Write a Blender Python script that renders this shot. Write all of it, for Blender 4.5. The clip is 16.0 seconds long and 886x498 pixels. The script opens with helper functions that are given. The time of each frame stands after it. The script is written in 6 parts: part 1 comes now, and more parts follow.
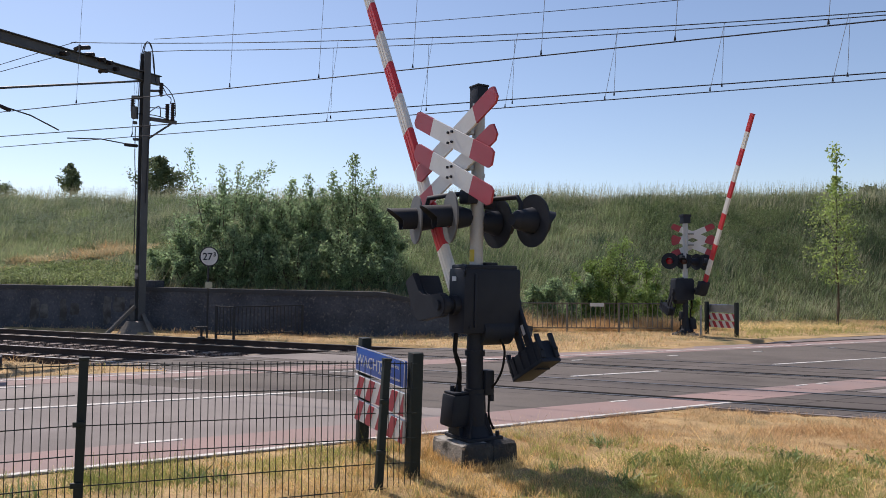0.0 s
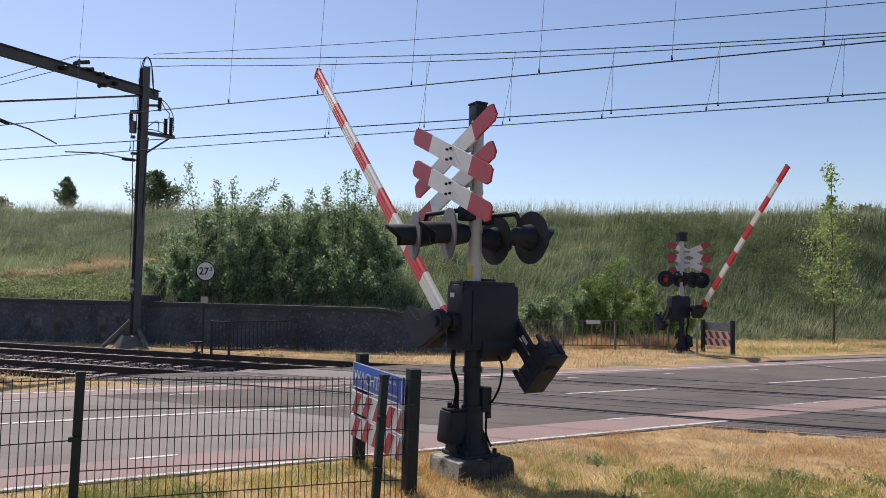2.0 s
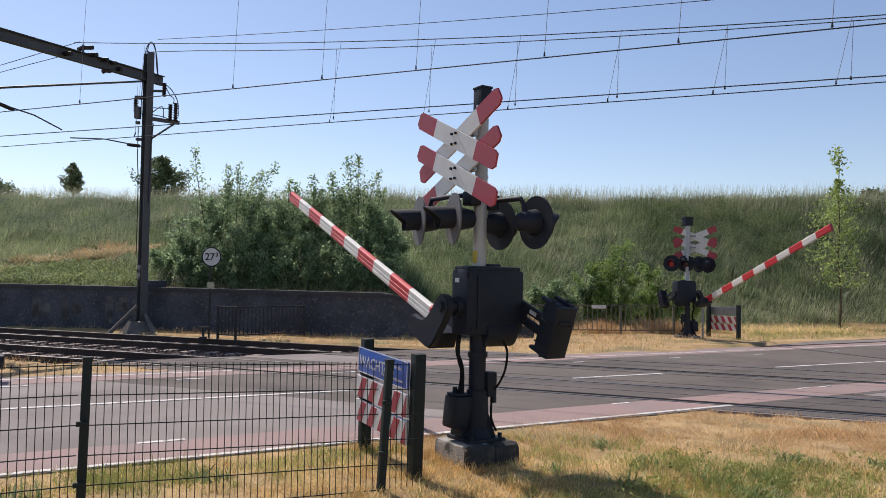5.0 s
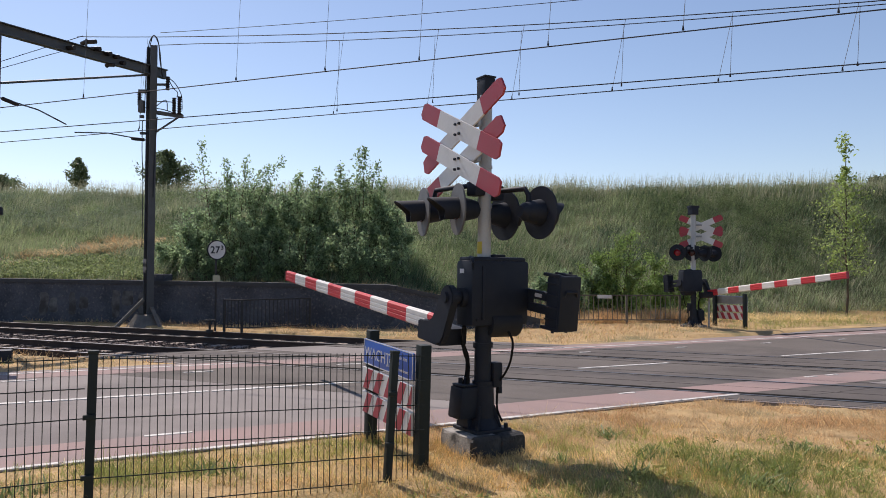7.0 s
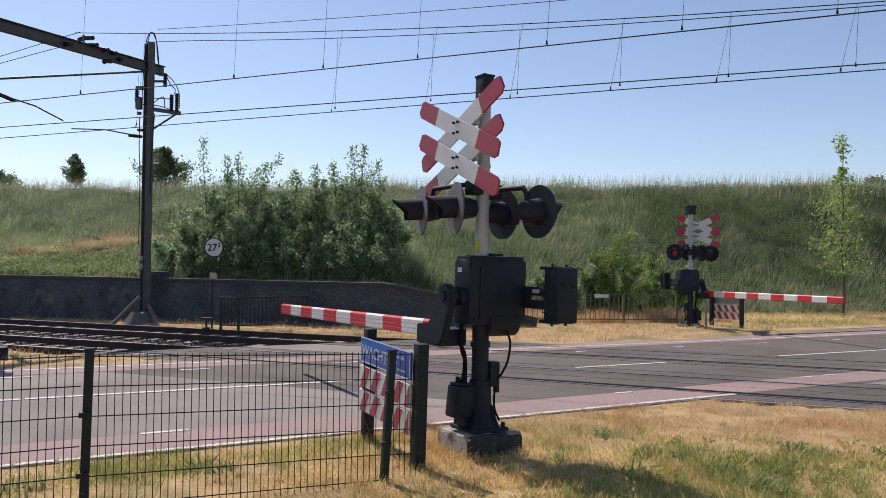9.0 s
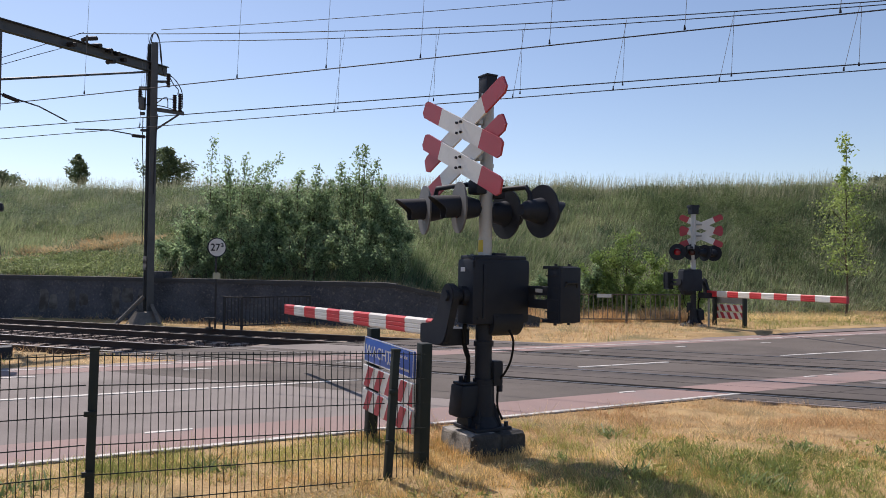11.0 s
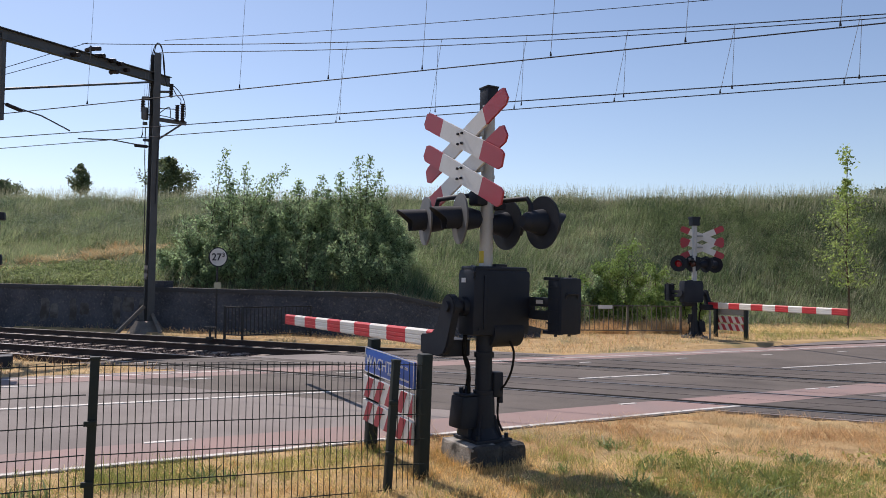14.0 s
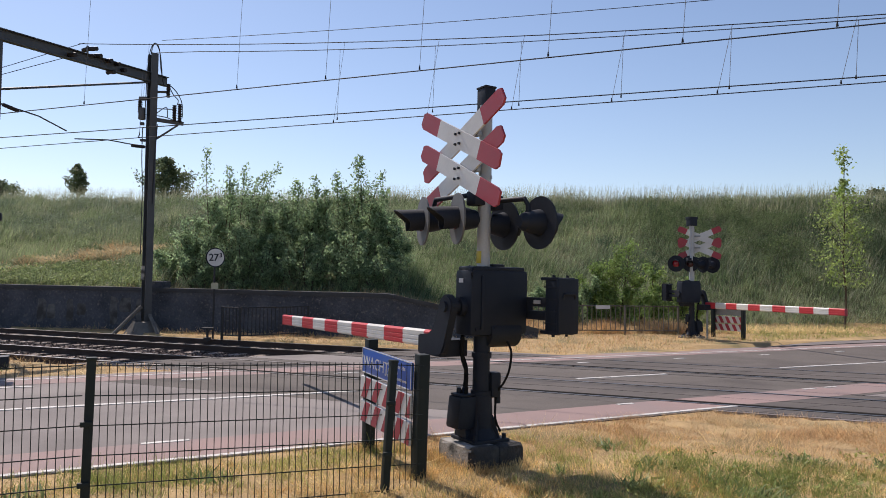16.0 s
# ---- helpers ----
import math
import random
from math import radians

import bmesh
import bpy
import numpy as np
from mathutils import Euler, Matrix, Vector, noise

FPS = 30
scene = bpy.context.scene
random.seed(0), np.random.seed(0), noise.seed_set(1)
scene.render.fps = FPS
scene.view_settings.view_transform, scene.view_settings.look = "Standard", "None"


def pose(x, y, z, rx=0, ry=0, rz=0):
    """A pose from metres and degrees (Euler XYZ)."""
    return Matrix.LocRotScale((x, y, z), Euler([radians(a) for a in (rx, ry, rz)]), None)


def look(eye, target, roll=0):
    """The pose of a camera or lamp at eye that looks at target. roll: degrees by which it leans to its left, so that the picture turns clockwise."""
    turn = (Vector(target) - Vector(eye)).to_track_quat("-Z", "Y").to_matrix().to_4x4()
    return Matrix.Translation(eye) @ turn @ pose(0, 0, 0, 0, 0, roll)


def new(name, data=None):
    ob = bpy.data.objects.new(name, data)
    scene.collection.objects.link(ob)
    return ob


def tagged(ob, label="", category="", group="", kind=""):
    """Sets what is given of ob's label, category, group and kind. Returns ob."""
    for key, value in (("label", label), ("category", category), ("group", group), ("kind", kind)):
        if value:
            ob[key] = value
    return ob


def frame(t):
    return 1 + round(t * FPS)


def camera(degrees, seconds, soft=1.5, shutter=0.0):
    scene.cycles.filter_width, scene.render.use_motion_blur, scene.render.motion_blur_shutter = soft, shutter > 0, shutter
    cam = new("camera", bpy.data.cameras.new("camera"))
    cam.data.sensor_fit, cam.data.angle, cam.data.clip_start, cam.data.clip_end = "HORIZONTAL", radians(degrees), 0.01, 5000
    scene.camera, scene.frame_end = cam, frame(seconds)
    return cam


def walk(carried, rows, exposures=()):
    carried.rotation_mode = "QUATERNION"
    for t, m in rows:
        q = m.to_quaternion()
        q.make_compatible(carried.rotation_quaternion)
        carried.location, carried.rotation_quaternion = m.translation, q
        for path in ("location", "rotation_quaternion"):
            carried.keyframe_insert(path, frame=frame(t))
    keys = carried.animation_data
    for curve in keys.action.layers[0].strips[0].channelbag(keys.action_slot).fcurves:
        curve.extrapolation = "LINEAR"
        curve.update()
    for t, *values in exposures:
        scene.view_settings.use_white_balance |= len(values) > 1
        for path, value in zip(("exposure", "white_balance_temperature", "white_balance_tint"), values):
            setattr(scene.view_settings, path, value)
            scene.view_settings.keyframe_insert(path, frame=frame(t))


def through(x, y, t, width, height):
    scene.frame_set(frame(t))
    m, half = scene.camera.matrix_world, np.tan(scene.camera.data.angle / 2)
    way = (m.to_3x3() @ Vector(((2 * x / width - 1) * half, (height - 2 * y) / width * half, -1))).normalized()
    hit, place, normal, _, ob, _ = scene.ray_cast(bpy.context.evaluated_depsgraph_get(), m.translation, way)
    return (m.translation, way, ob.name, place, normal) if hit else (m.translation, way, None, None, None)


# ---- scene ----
cam = camera(62.0, 16.0, soft=0.9)
PATH = [
    (0, (0.025, -0.015, 1.701), (0.172, 19.971, 2.447), 0.49),
    (0.5, (0.021, -0.013, 1.699), (0.273, 19.967, 2.56), 0.50),
    (1, (0.013, -0.028, 1.701), (0.307, 19.95, 2.603), 0.52),
    (1.5, (0.003, -0.023, 1.699), (0.288, 19.948, 2.751), 0.62),
    (2, (0.004, -0.024, 1.7), (0.253, 19.939, 2.887), 0.87),
    (2.5, (0.007, -0.02, 1.701), (0.205, 19.946, 2.853), 0.85),
    (3, (0.006, -0.01, 1.698), (0.197, 19.958, 2.801), 0.83),
    (3.5, (0.01, -0.014, 1.701), (0.166, 19.96, 2.698), 0.75),
    (4, (0.005, -0.017, 1.7), (0.112, 19.965, 2.546), 0.81),
    (6.5, (0.018, -0.012, 1.702), (0.059, 19.975, 2.417), 0.47),
    (7, (0.018, -0.001, 1.698), (-0.019, 19.992, 2.242), 0.27),
    (7.5, (0.008, 0.01, 1.699), (-0.197, 20.005, 2.14), 0.32),
    (8, (0.012, 0.004, 1.699), (-0.17, 19.999, 2.119), 0.51),
    (8.5, (0.015, 0.01, 1.699), (0.031, 20.004, 2.184), 0.53),
    (9, (0.011, 0.011, 1.7), (0.052, 20.004, 2.204), 0.55),
    (11.5, (0.003, -0.004, 1.696), (-0.04, 19.99, 2.197), 0.54),
    (12, (0.001, -0.002, 1.697), (-0.049, 19.989, 2.291), 0.56),
    (12.5, (0.004, 0.003, 1.696), (-0.04, 19.992, 2.338), 0.56),
    (13, (0.005, -0.007, 1.699), (0.0, 19.981, 2.375), 0.69),
    (13.5, (0.009, -0.004, 1.699), (-0.015, 19.983, 2.425), 0.78),
    (14, (0.008, -0.011, 1.7), (-0.054, 19.974, 2.484), 0.74),
    (14.5, (0.001, 0.003, 1.699), (-0.023, 19.987, 2.492), 0.86),
    (15, (0.0, 0.001, 1.698), (0.001, 19.984, 2.515), 0.86),
    (15.5, (0.003, 0.002, 1.697), (-0.042, 19.985, 2.519), 0.74),
    (16, (0.01, -0.005, 1.699), (0.012, 19.98, 2.492), 0.71),
]
walk(cam, [(t, look(eye, target, roll)) for t, eye, target, roll in PATH], exposures=((0, 0.10, 6720, 18), (16, 0.10, 6720, 18)))

# ---- world and sun ----
SUN_DIR = Vector((-0.60, 0.80, 1.20)).normalized()
world = bpy.data.worlds.new("sky")
world.use_nodes = True
scene.world = world
wn = world.node_tree
wn.nodes.clear()
sky = wn.nodes.new("ShaderNodeTexSky")
sky.sky_type = 'NISHITA'
sky.sun_disc = False
sky.sun_elevation = math.asin(SUN_DIR.z)
sky.sun_rotation = math.atan2(SUN_DIR.x, SUN_DIR.y)
sky.air_density, sky.dust_density, sky.ozone_density = 1.0, 0.32, 2.1
bg = wn.nodes.new("ShaderNodeBackground")
bg.inputs["Strength"].default_value = 0.122
wo = wn.nodes.new("ShaderNodeOutputWorld")
wn.links.new(sky.outputs[0], bg.inputs[0])
wn.links.new(bg.outputs[0], wo.inputs[0])
sun = new("sun", bpy.data.lights.new("sun", "SUN"))
sun.data.energy, sun.data.angle, sun.data.color = 5.0, radians(0.53), (1.0, 0.95, 0.87)
sun.matrix_world = look(SUN_DIR * 60, (0, 0, 0))

# ---- materials ----
def material(name, base, second=None, rough=0.7, metal=0.0, scale=3.0, fine=40.0, bump=0.15, spread=0.5, island=0.0, obj=0.0,
             third=None, third_scale=0.6, third_amount=0.5, emit=None, dist=0.01, gloss=0.5):
    """Two-scale noise colour with fine relief; island and obj vary the brightness from piece to piece."""
    m = bpy.data.materials.new(name)
    m.use_nodes = True
    n, l = m.node_tree.nodes, m.node_tree.links
    p = n["Principled BSDF"]
    p.inputs["Roughness"].default_value = rough
    p.inputs["Metallic"].default_value = metal
    p.inputs["Specular IOR Level"].default_value = gloss
    co = n.new("ShaderNodeTexCoord")
    geo = n.new("ShaderNodeNewGeometry")
    big = n.new("ShaderNodeTexNoise"); big.inputs["Scale"].default_value = scale; big.inputs["Detail"].default_value = 5
    sm = n.new("ShaderNodeTexNoise"); sm.inputs["Scale"].default_value = fine; sm.inputs["Detail"].default_value = 4
    for t in (big, sm):
        l.new(geo.outputs["Position"] if obj == 0 else co.outputs["Object"], t.inputs["Vector"])
    ramp = n.new("ShaderNodeMapRange")
    ramp.inputs[1].default_value, ramp.inputs[2].default_value = 0.5 - spread / 2, 0.5 + spread / 2
    add = n.new("ShaderNodeMath"); add.operation = 'MULTIPLY_ADD'
    l.new(sm.outputs[0], add.inputs[0]); add.inputs[1].default_value = 0.5
    half = n.new("ShaderNodeMath"); half.operation = 'MULTIPLY_ADD'
    l.new(big.outputs[0], half.inputs[0]); half.inputs[1].default_value = 1.0; half.inputs[2].default_value = -0.25
    l.new(half.outputs[0], add.inputs[2])
    l.new(add.outputs[0], ramp.inputs[0])
    mix = n.new("ShaderNodeMix"); mix.data_type = 'RGBA'
    mix.inputs[6].default_value = (*base, 1)
    mix.inputs[7].default_value = (*(second or [c * 0.6 for c in base]), 1)
    l.new(ramp.outputs[0], mix.inputs[0])
    colour = mix.outputs[2]
    if third:
        t3 = n.new("ShaderNodeTexNoise"); t3.inputs["Scale"].default_value = third_scale; t3.inputs["Detail"].default_value = 6
        l.new(geo.outputs["Position"], t3.inputs["Vector"])
        r3 = n.new("ShaderNodeMapRange")
        r3.inputs[1].default_value, r3.inputs[2].default_value = 1 - third_amount - 0.08, 1 - third_amount + 0.08
        l.new(t3.outputs[0], r3.inputs[0])
        m3 = n.new("ShaderNodeMix"); m3.data_type = 'RGBA'
        l.new(r3.outputs[0], m3.inputs[0]); l.new(colour, m3.inputs[6]); m3.inputs[7].default_value = (*third, 1)
        colour = m3.outputs[2]
    if island or obj > 0:
        if island:
            src = geo.outputs["Random Per Island"]
        else:
            src = n.new("ShaderNodeObjectInfo").outputs["Random"]
        mr = n.new("ShaderNodeMapRange")
        k = island or obj
        mr.inputs[3].default_value, mr.inputs[4].default_value = 1 - k, 1 + k
        l.new(src, mr.inputs[0])
        hs = n.new("ShaderNodeHueSaturation")
        l.new(mr.outputs[0], hs.inputs["Value"]); l.new(colour, hs.inputs["Color"])
        colour = hs.outputs[0]
    l.new(colour, p.inputs["Base Color"])
    if bump:
        b = n.new("ShaderNodeBump"); b.inputs["Strength"].default_value = bump; b.inputs["Distance"].default_value = dist
        l.new(sm.outputs[0], b.inputs["Height"]); l.new(b.outputs[0], p.inputs["Normal"])
    if emit:
        p.inputs["Emission Color"].default_value = (*emit[:3], 1)
        p.inputs["Emission Strength"].default_value = emit[3]
    return m


def leafy(name, a, b, c=None, patch=0.5, amount=0.5, island=0.35, through=0.35, rough=0.55):
    """Thin plant tissue: light also shines through it."""
    m = material(name, a, b, rough=rough, scale=patch, fine=6.0, bump=0, spread=0.5, island=island, third=c, third_scale=patch * 0.5, third_amount=amount, gloss=0.3)
    n, l = m.node_tree.nodes, m.node_tree.links
    p = n["Principled BSDF"]
    tr = n.new("ShaderNodeBsdfTranslucent")
    src = p.inputs["Base Color"].links[0].from_socket
    l.new(src, tr.inputs[0])
    mx = n.new("ShaderNodeMixShader"); mx.inputs[0].default_value = through
    l.new(p.outputs[0], mx.inputs[1]); l.new(tr.outputs[0], mx.inputs[2])
    l.new(mx.outputs[0], n["Material Output"].inputs[0])
    return m


ASPHALT = material("asphalt", (0.175, 0.153, 0.142), (0.24, 0.21, 0.195), rough=0.9, scale=0.5, fine=180, bump=0.5, dist=0.004, third=(0.14, 0.121, 0.112), third_scale=0.35, third_amount=0.44)
ASPHALT_DARK = material("newer_asphalt", (0.098, 0.085, 0.075), (0.135, 0.117, 0.104), rough=0.92, scale=0.8, fine=120, bump=0.6, dist=0.006, gloss=0.3, third=(0.078, 0.067, 0.06), third_scale=0.5, third_amount=0.42)
RED_ASPHALT = material("red_asphalt", (0.285, 0.19, 0.172), (0.23, 0.165, 0.15), rough=0.9, scale=1.1, fine=180, bump=0.5, dist=0.004, third=(0.22, 0.17, 0.16), third_scale=0.8, third_amount=0.45)
PANEL = material("crossing_panel", (0.082, 0.071, 0.064), (0.118, 0.102, 0.092), gloss=0.3, rough=0.9, scale=1.5, fine=90, bump=0.4, dist=0.004, obj=0.1)
MARKING = material("road_paint", (0.62, 0.60, 0.56), (0.45, 0.43, 0.40), rough=0.75, scale=5, fine=70, bump=0.2, dist=0.003, third=(0.24, 0.22, 0.205), third_scale=9, third_amount=0.42)
KERB = material("kerb_concrete", (0.42, 0.40, 0.36), (0.30, 0.28, 0.25), rough=0.9, scale=4, fine=80, bump=0.4)
SOIL = material("dry_soil_and_grass", (0.48, 0.325, 0.15), (0.26, 0.175, 0.08), rough=0.95, scale=2.2, fine=28, bump=0.8, dist=0.03, third=(0.14, 0.125, 0.05), third_scale=0.7, third_amount=0.40)
BALLAST = material("ballast", (0.125, 0.09, 0.078), (0.075, 0.055, 0.05), rough=0.95, scale=3, fine=45, bump=0.9, dist=0.03, island=0.45)
STEEL = material("rail_steel_polished", (0.26, 0.25, 0.245), (0.18, 0.17, 0.165), rough=0.42, metal=1.0, scale=6, fine=60, bump=0.05)
RUST = material("rusty_rail", (0.055, 0.035, 0.028), (0.035, 0.022, 0.018), rough=0.8, scale=5, fine=60, bump=0.3)
RUBBER = material("black_rubber", (0.014, 0.013, 0.012), (0.022, 0.021, 0.02), rough=1.0, scale=6, fine=80, bump=0.1, gloss=0.03)
CONCRETE = material("weathered_concrete", (0.36, 0.34, 0.31), (0.22, 0.21, 0.19), rough=0.95, scale=6, fine=45, bump=0.9, dist=0.02, third=(0.07, 0.068, 0.062), third_scale=6, third_amount=0.46)
OLD_CONCRETE = material("dark_old_concrete", (0.17, 0.155, 0.135), (0.10, 0.09, 0.08), rough=0.95, scale=4, fine=40, bump=0.8, dist=0.02)
# the foundation's concrete again, with the shade on it put into the colour
CONCRETE_SHADED = material("concrete_painted_shade", (0.026, 0.026, 0.027), (0.05, 0.048, 0.045), rough=0.9, scale=6, fine=45, bump=0.9, dist=0.02, third=(0.065, 0.06, 0.055), third_scale=11, third_amount=0.36)
SLEEPER = material("concrete_sleeper", (0.27, 0.215, 0.175), (0.18, 0.14, 0.115), rough=0.9, scale=5, fine=60, bump=0.4, obj=0.25)
WALL = material("sooty_brick_wall", (0.040, 0.044, 0.056), (0.09, 0.096, 0.112), rough=0.95, scale=1.1, fine=15, bump=0.9, dist=0.04, spread=0.4, third=(0.15, 0.145, 0.14), third_scale=12, third_amount=0.35)
WALL_CAP = material("wall_coping", (0.062, 0.064, 0.068), (0.042, 0.043, 0.047), rough=0.95, scale=2, fine=30, bump=0.5)
MAST_GREY = material("dark_galvanised_steel", (0.085, 0.09, 0.095), (0.06, 0.065, 0.07), rough=0.6, metal=0.3, scale=3, fine=40, bump=0.08)
BLACK = material("black_housing", (0.012, 0.016, 0.026), (0.018, 0.023, 0.033), rough=0.55, scale=5, fine=90, bump=0.06, obj=0.1, gloss=0.2)
BLACK_MATT = material("black_matt_metal", (0.013, 0.016, 0.024), (0.020, 0.024, 0.032), rough=0.65, scale=6, fine=70, bump=0.1, gloss=0.25)
DARK_GREY = material("dark_grey_disc", (0.10, 0.105, 0.11), (0.075, 0.08, 0.085), rough=0.6, scale=6, fine=70, bump=0.05)
POST_GREY = material("light_grey_post", (0.40, 0.42, 0.43), (0.33, 0.345, 0.35), rough=0.5, metal=0.15, scale=5, fine=60, bump=0.05)
SIGN_WHITE = material("sign_white", (0.62, 0.62, 0.61), (0.53, 0.53, 0.52), rough=0.4, scale=4, fine=50, bump=0.03)
SIGN_RED = material("sign_red", (0.36, 0.03, 0.05), (0.30, 0.035, 0.05), rough=0.45, scale=4, fine=50, bump=0.03)
BOOM_RED = material("boom_red", (0.55, 0.035, 0.045), (0.47, 0.045, 0.05), rough=0.5, scale=4, fine=40, bump=0.03, gloss=0.3)
BOOM_WHITE = material("boom_white", (0.66, 0.65, 0.61), (0.56, 0.55, 0.51), rough=0.5, scale=4, fine=40, bump=0.03, gloss=0.3)
BLUE = material("sign_blue", (0.015, 0.085, 0.42), (0.02, 0.10, 0.38), rough=0.35, scale=3, fine=40, bump=0.02)
YELLOW = material("yellow_tape", (0.48, 0.38, 0.03), (0.40, 0.33, 0.04), rough=0.5)
FENCE_GREEN = material("dark_green_coating", (0.013, 0.020, 0.020), (0.020, 0.027, 0.026), rough=0.6, scale=6, fine=70, bump=0.05, gloss=0.2)
GALV = material("galvanised", (0.30, 0.31, 0.31), (0.22, 0.23, 0.23), rough=0.5, metal=0.6, scale=8, fine=60, bump=0.05)
OLD_RAILING = material("painted_dark_railing", (0.014, 0.015, 0.017), (0.03, 0.029, 0.028), rough=0.7, scale=8, fine=60, bump=0.1)
WORN_RAILING = material("weathered_railing", (0.085, 0.08, 0.07), (0.14, 0.12, 0.10), rough=0.7, scale=8, fine=60, bump=0.1)
WIRE = material("overhead_wire_copper", (0.03, 0.033, 0.042), (0.045, 0.048, 0.055), rough=0.7, bump=0, gloss=0.15)
DROPPER = material("dropper_wire", (0.13, 0.14, 0.165), (0.17, 0.18, 0.20), rough=0.6, bump=0, gloss=0.2)
INSULATOR = material("insulator_brown", (0.02, 0.018, 0.019), (0.03, 0.024, 0.023), rough=0.5, bump=0, gloss=0.25)
LENS_RED = material("unlit_red_lens", (0.05, 0.008, 0.010), (0.04, 0.006, 0.008), rough=0.25, bump=0)
LENS_LIT = material("lit_red_lens", (0.25, 0.01, 0.02), (0.2, 0.01, 0.02), rough=0.2, bump=0, emit=(1.0, 0.04, 0.10, 0.012))
PALE_LABEL = material("pale_label", (0.55, 0.56, 0.57), (0.45, 0.46, 0.47), rough=0.5, bump=0)
BARK = material("bark", (0.10, 0.075, 0.05), (0.06, 0.045, 0.03), rough=0.95, scale=8, fine=50, bump=0.6)
TURF = material("dike_turf", (0.12, 0.125, 0.05), (0.18, 0.165, 0.075), rough=0.95, scale=0.8, fine=12, bump=0.8, dist=0.05, third=(0.08, 0.095, 0.04), third_scale=0.35, third_amount=0.45)
GRASS_DIKE = leafy("dike_grass", (0.185, 0.25, 0.135), (0.32, 0.365, 0.205), (0.08, 0.13, 0.068), 0.9, 0.5, 0.6, 0.45)
GRASS_FRESH = leafy("fresh_dike_grass", (0.255, 0.325, 0.16), (0.36, 0.395, 0.215), (0.17, 0.235, 0.11), 1.0, 0.5, 0.5, 0.5)
GRASS_PALE = leafy("seeding_grass", (0.43, 0.42, 0.29), (0.34, 0.35, 0.22), None, 0.8, 0.5, 0.35, 0.4)
GRASS_STRAW = leafy("bleached_straw", (0.88, 0.73, 0.40), (0.72, 0.54, 0.25), None, 2.5, 0.5, 0.35, 0.3, 0.7)
GRASS_TAN = leafy("tan_feathery_grass", (0.62, 0.40, 0.20), (0.46, 0.27, 0.13), (0.70, 0.52, 0.30), 1.4, 0.5, 0.5, 0.35, 0.7)
GRASS_DRY = leafy("dry_grass", (0.70, 0.49, 0.20), (0.50, 0.30, 0.11), (0.78, 0.60, 0.29), 1.6, 0.5, 0.6, 0.3, 0.7)
GRASS_GREEN = leafy("verge_grass", (0.36, 0.37, 0.11), (0.48, 0.44, 0.16), (0.25, 0.29, 0.085), 1.0, 0.5, 0.5, 0.42)
LEAF_DARK = leafy("shrub_leaves", (0.195, 0.285, 0.15), (0.295, 0.395, 0.215), None, 1.5, 0.5, 0.5, 0.6, 0.65)
LEAF_HERB = leafy("dike_herb_leaves", (0.12, 0.175, 0.075), (0.19, 0.245, 0.11), None, 0.9, 0.5, 0.5, 0.45, 0.7)
LEAF_GREY = leafy("grey_green_herb_leaves", (0.16, 0.205, 0.13), (0.24, 0.285, 0.19), None, 0.9, 0.5, 0.4, 0.4, 0.6)
WEED = leafy("weed_leaves", (0.16, 0.22, 0.08), (0.25, 0.31, 0.12), None, 3.0, 0.5, 0.4, 0.35, 0.5)
LEAF_LOW = leafy("low_herb_leaves", (0.22, 0.28, 0.11), (0.32, 0.36, 0.16), None, 1.2, 0.5, 0.5, 0.4, 0.6)
LEAF_BRIGHT = leafy("young_leaves", (0.17, 0.265, 0.075), (0.27, 0.365, 0.11), None, 1.5, 0.5, 0.4, 0.42, 0.5)
YOUNG_LEAF = leafy("pale_young_leaves", (0.25, 0.35, 0.10), (0.36, 0.45, 0.15), None, 1.5, 0.5, 0.4, 0.5, 0.55)
LEAF_FAR = leafy("far_tree_leaves", (0.12, 0.16, 0.085), (0.16, 0.20, 0.10), None, 0.8, 0.5, 0.35, 0.35, 0.6)

# ---- building helpers ----
def box(bm, sx, sy, sz, m=None, bevel=0.0):
    r = bmesh.ops.create_cube(bm, size=1.0, matrix=(m or Matrix()) @ Matrix.Diagonal((sx, sy, sz, 1)))
    if bevel:
        vs = set(r["verts"])
        es = [e for e in bm.edges if e.verts[0] in vs and e.verts[1] in vs]
        bmesh.ops.bevel(bm, geom=es, offset=bevel, segments=2, affect='EDGES', profile=0.6)
    return bm


def cyl(bm, r1, r2, h, m=None, seg=20):
    bmesh.ops.create_cone(bm, cap_ends=True, segments=seg, radius1=r1, radius2=r2, depth=h, matrix=m or Matrix())
    return bm


def tube(bm, pts, r, seg=8, r_end=None):
    """A round bar along a line of points."""
    pts = [Vector(p) for p in pts]
    rings = []
    for i, p in enumerate(pts):
        d = (pts[min(i + 1, len(pts) - 1)] - pts[max(i - 1, 0)]).normalized()
        side = d.cross(Vector((0, 0, 1)))
        if side.length < 1e-3:
            side = d.cross(Vector((1, 0, 0)))
        side.normalize()
        up = side.cross(d)
        k = r if r_end is None else r + (r_end - r) * i / (len(pts) - 1)
        rings.append([bm.verts.new(p + (side * math.cos(a) + up * math.sin(a)) * k) for a in (2 * math.pi * j / seg for j in range(seg))])
    for a, b in zip(rings, rings[1:]):
        for j in range(seg):
            bm.faces.new((a[j], a[(j + 1) % seg], b[(j + 1) % seg], b[j]))
    bm.faces.new(rings[0][::-1]); bm.faces.new(rings[-1])
    return bm


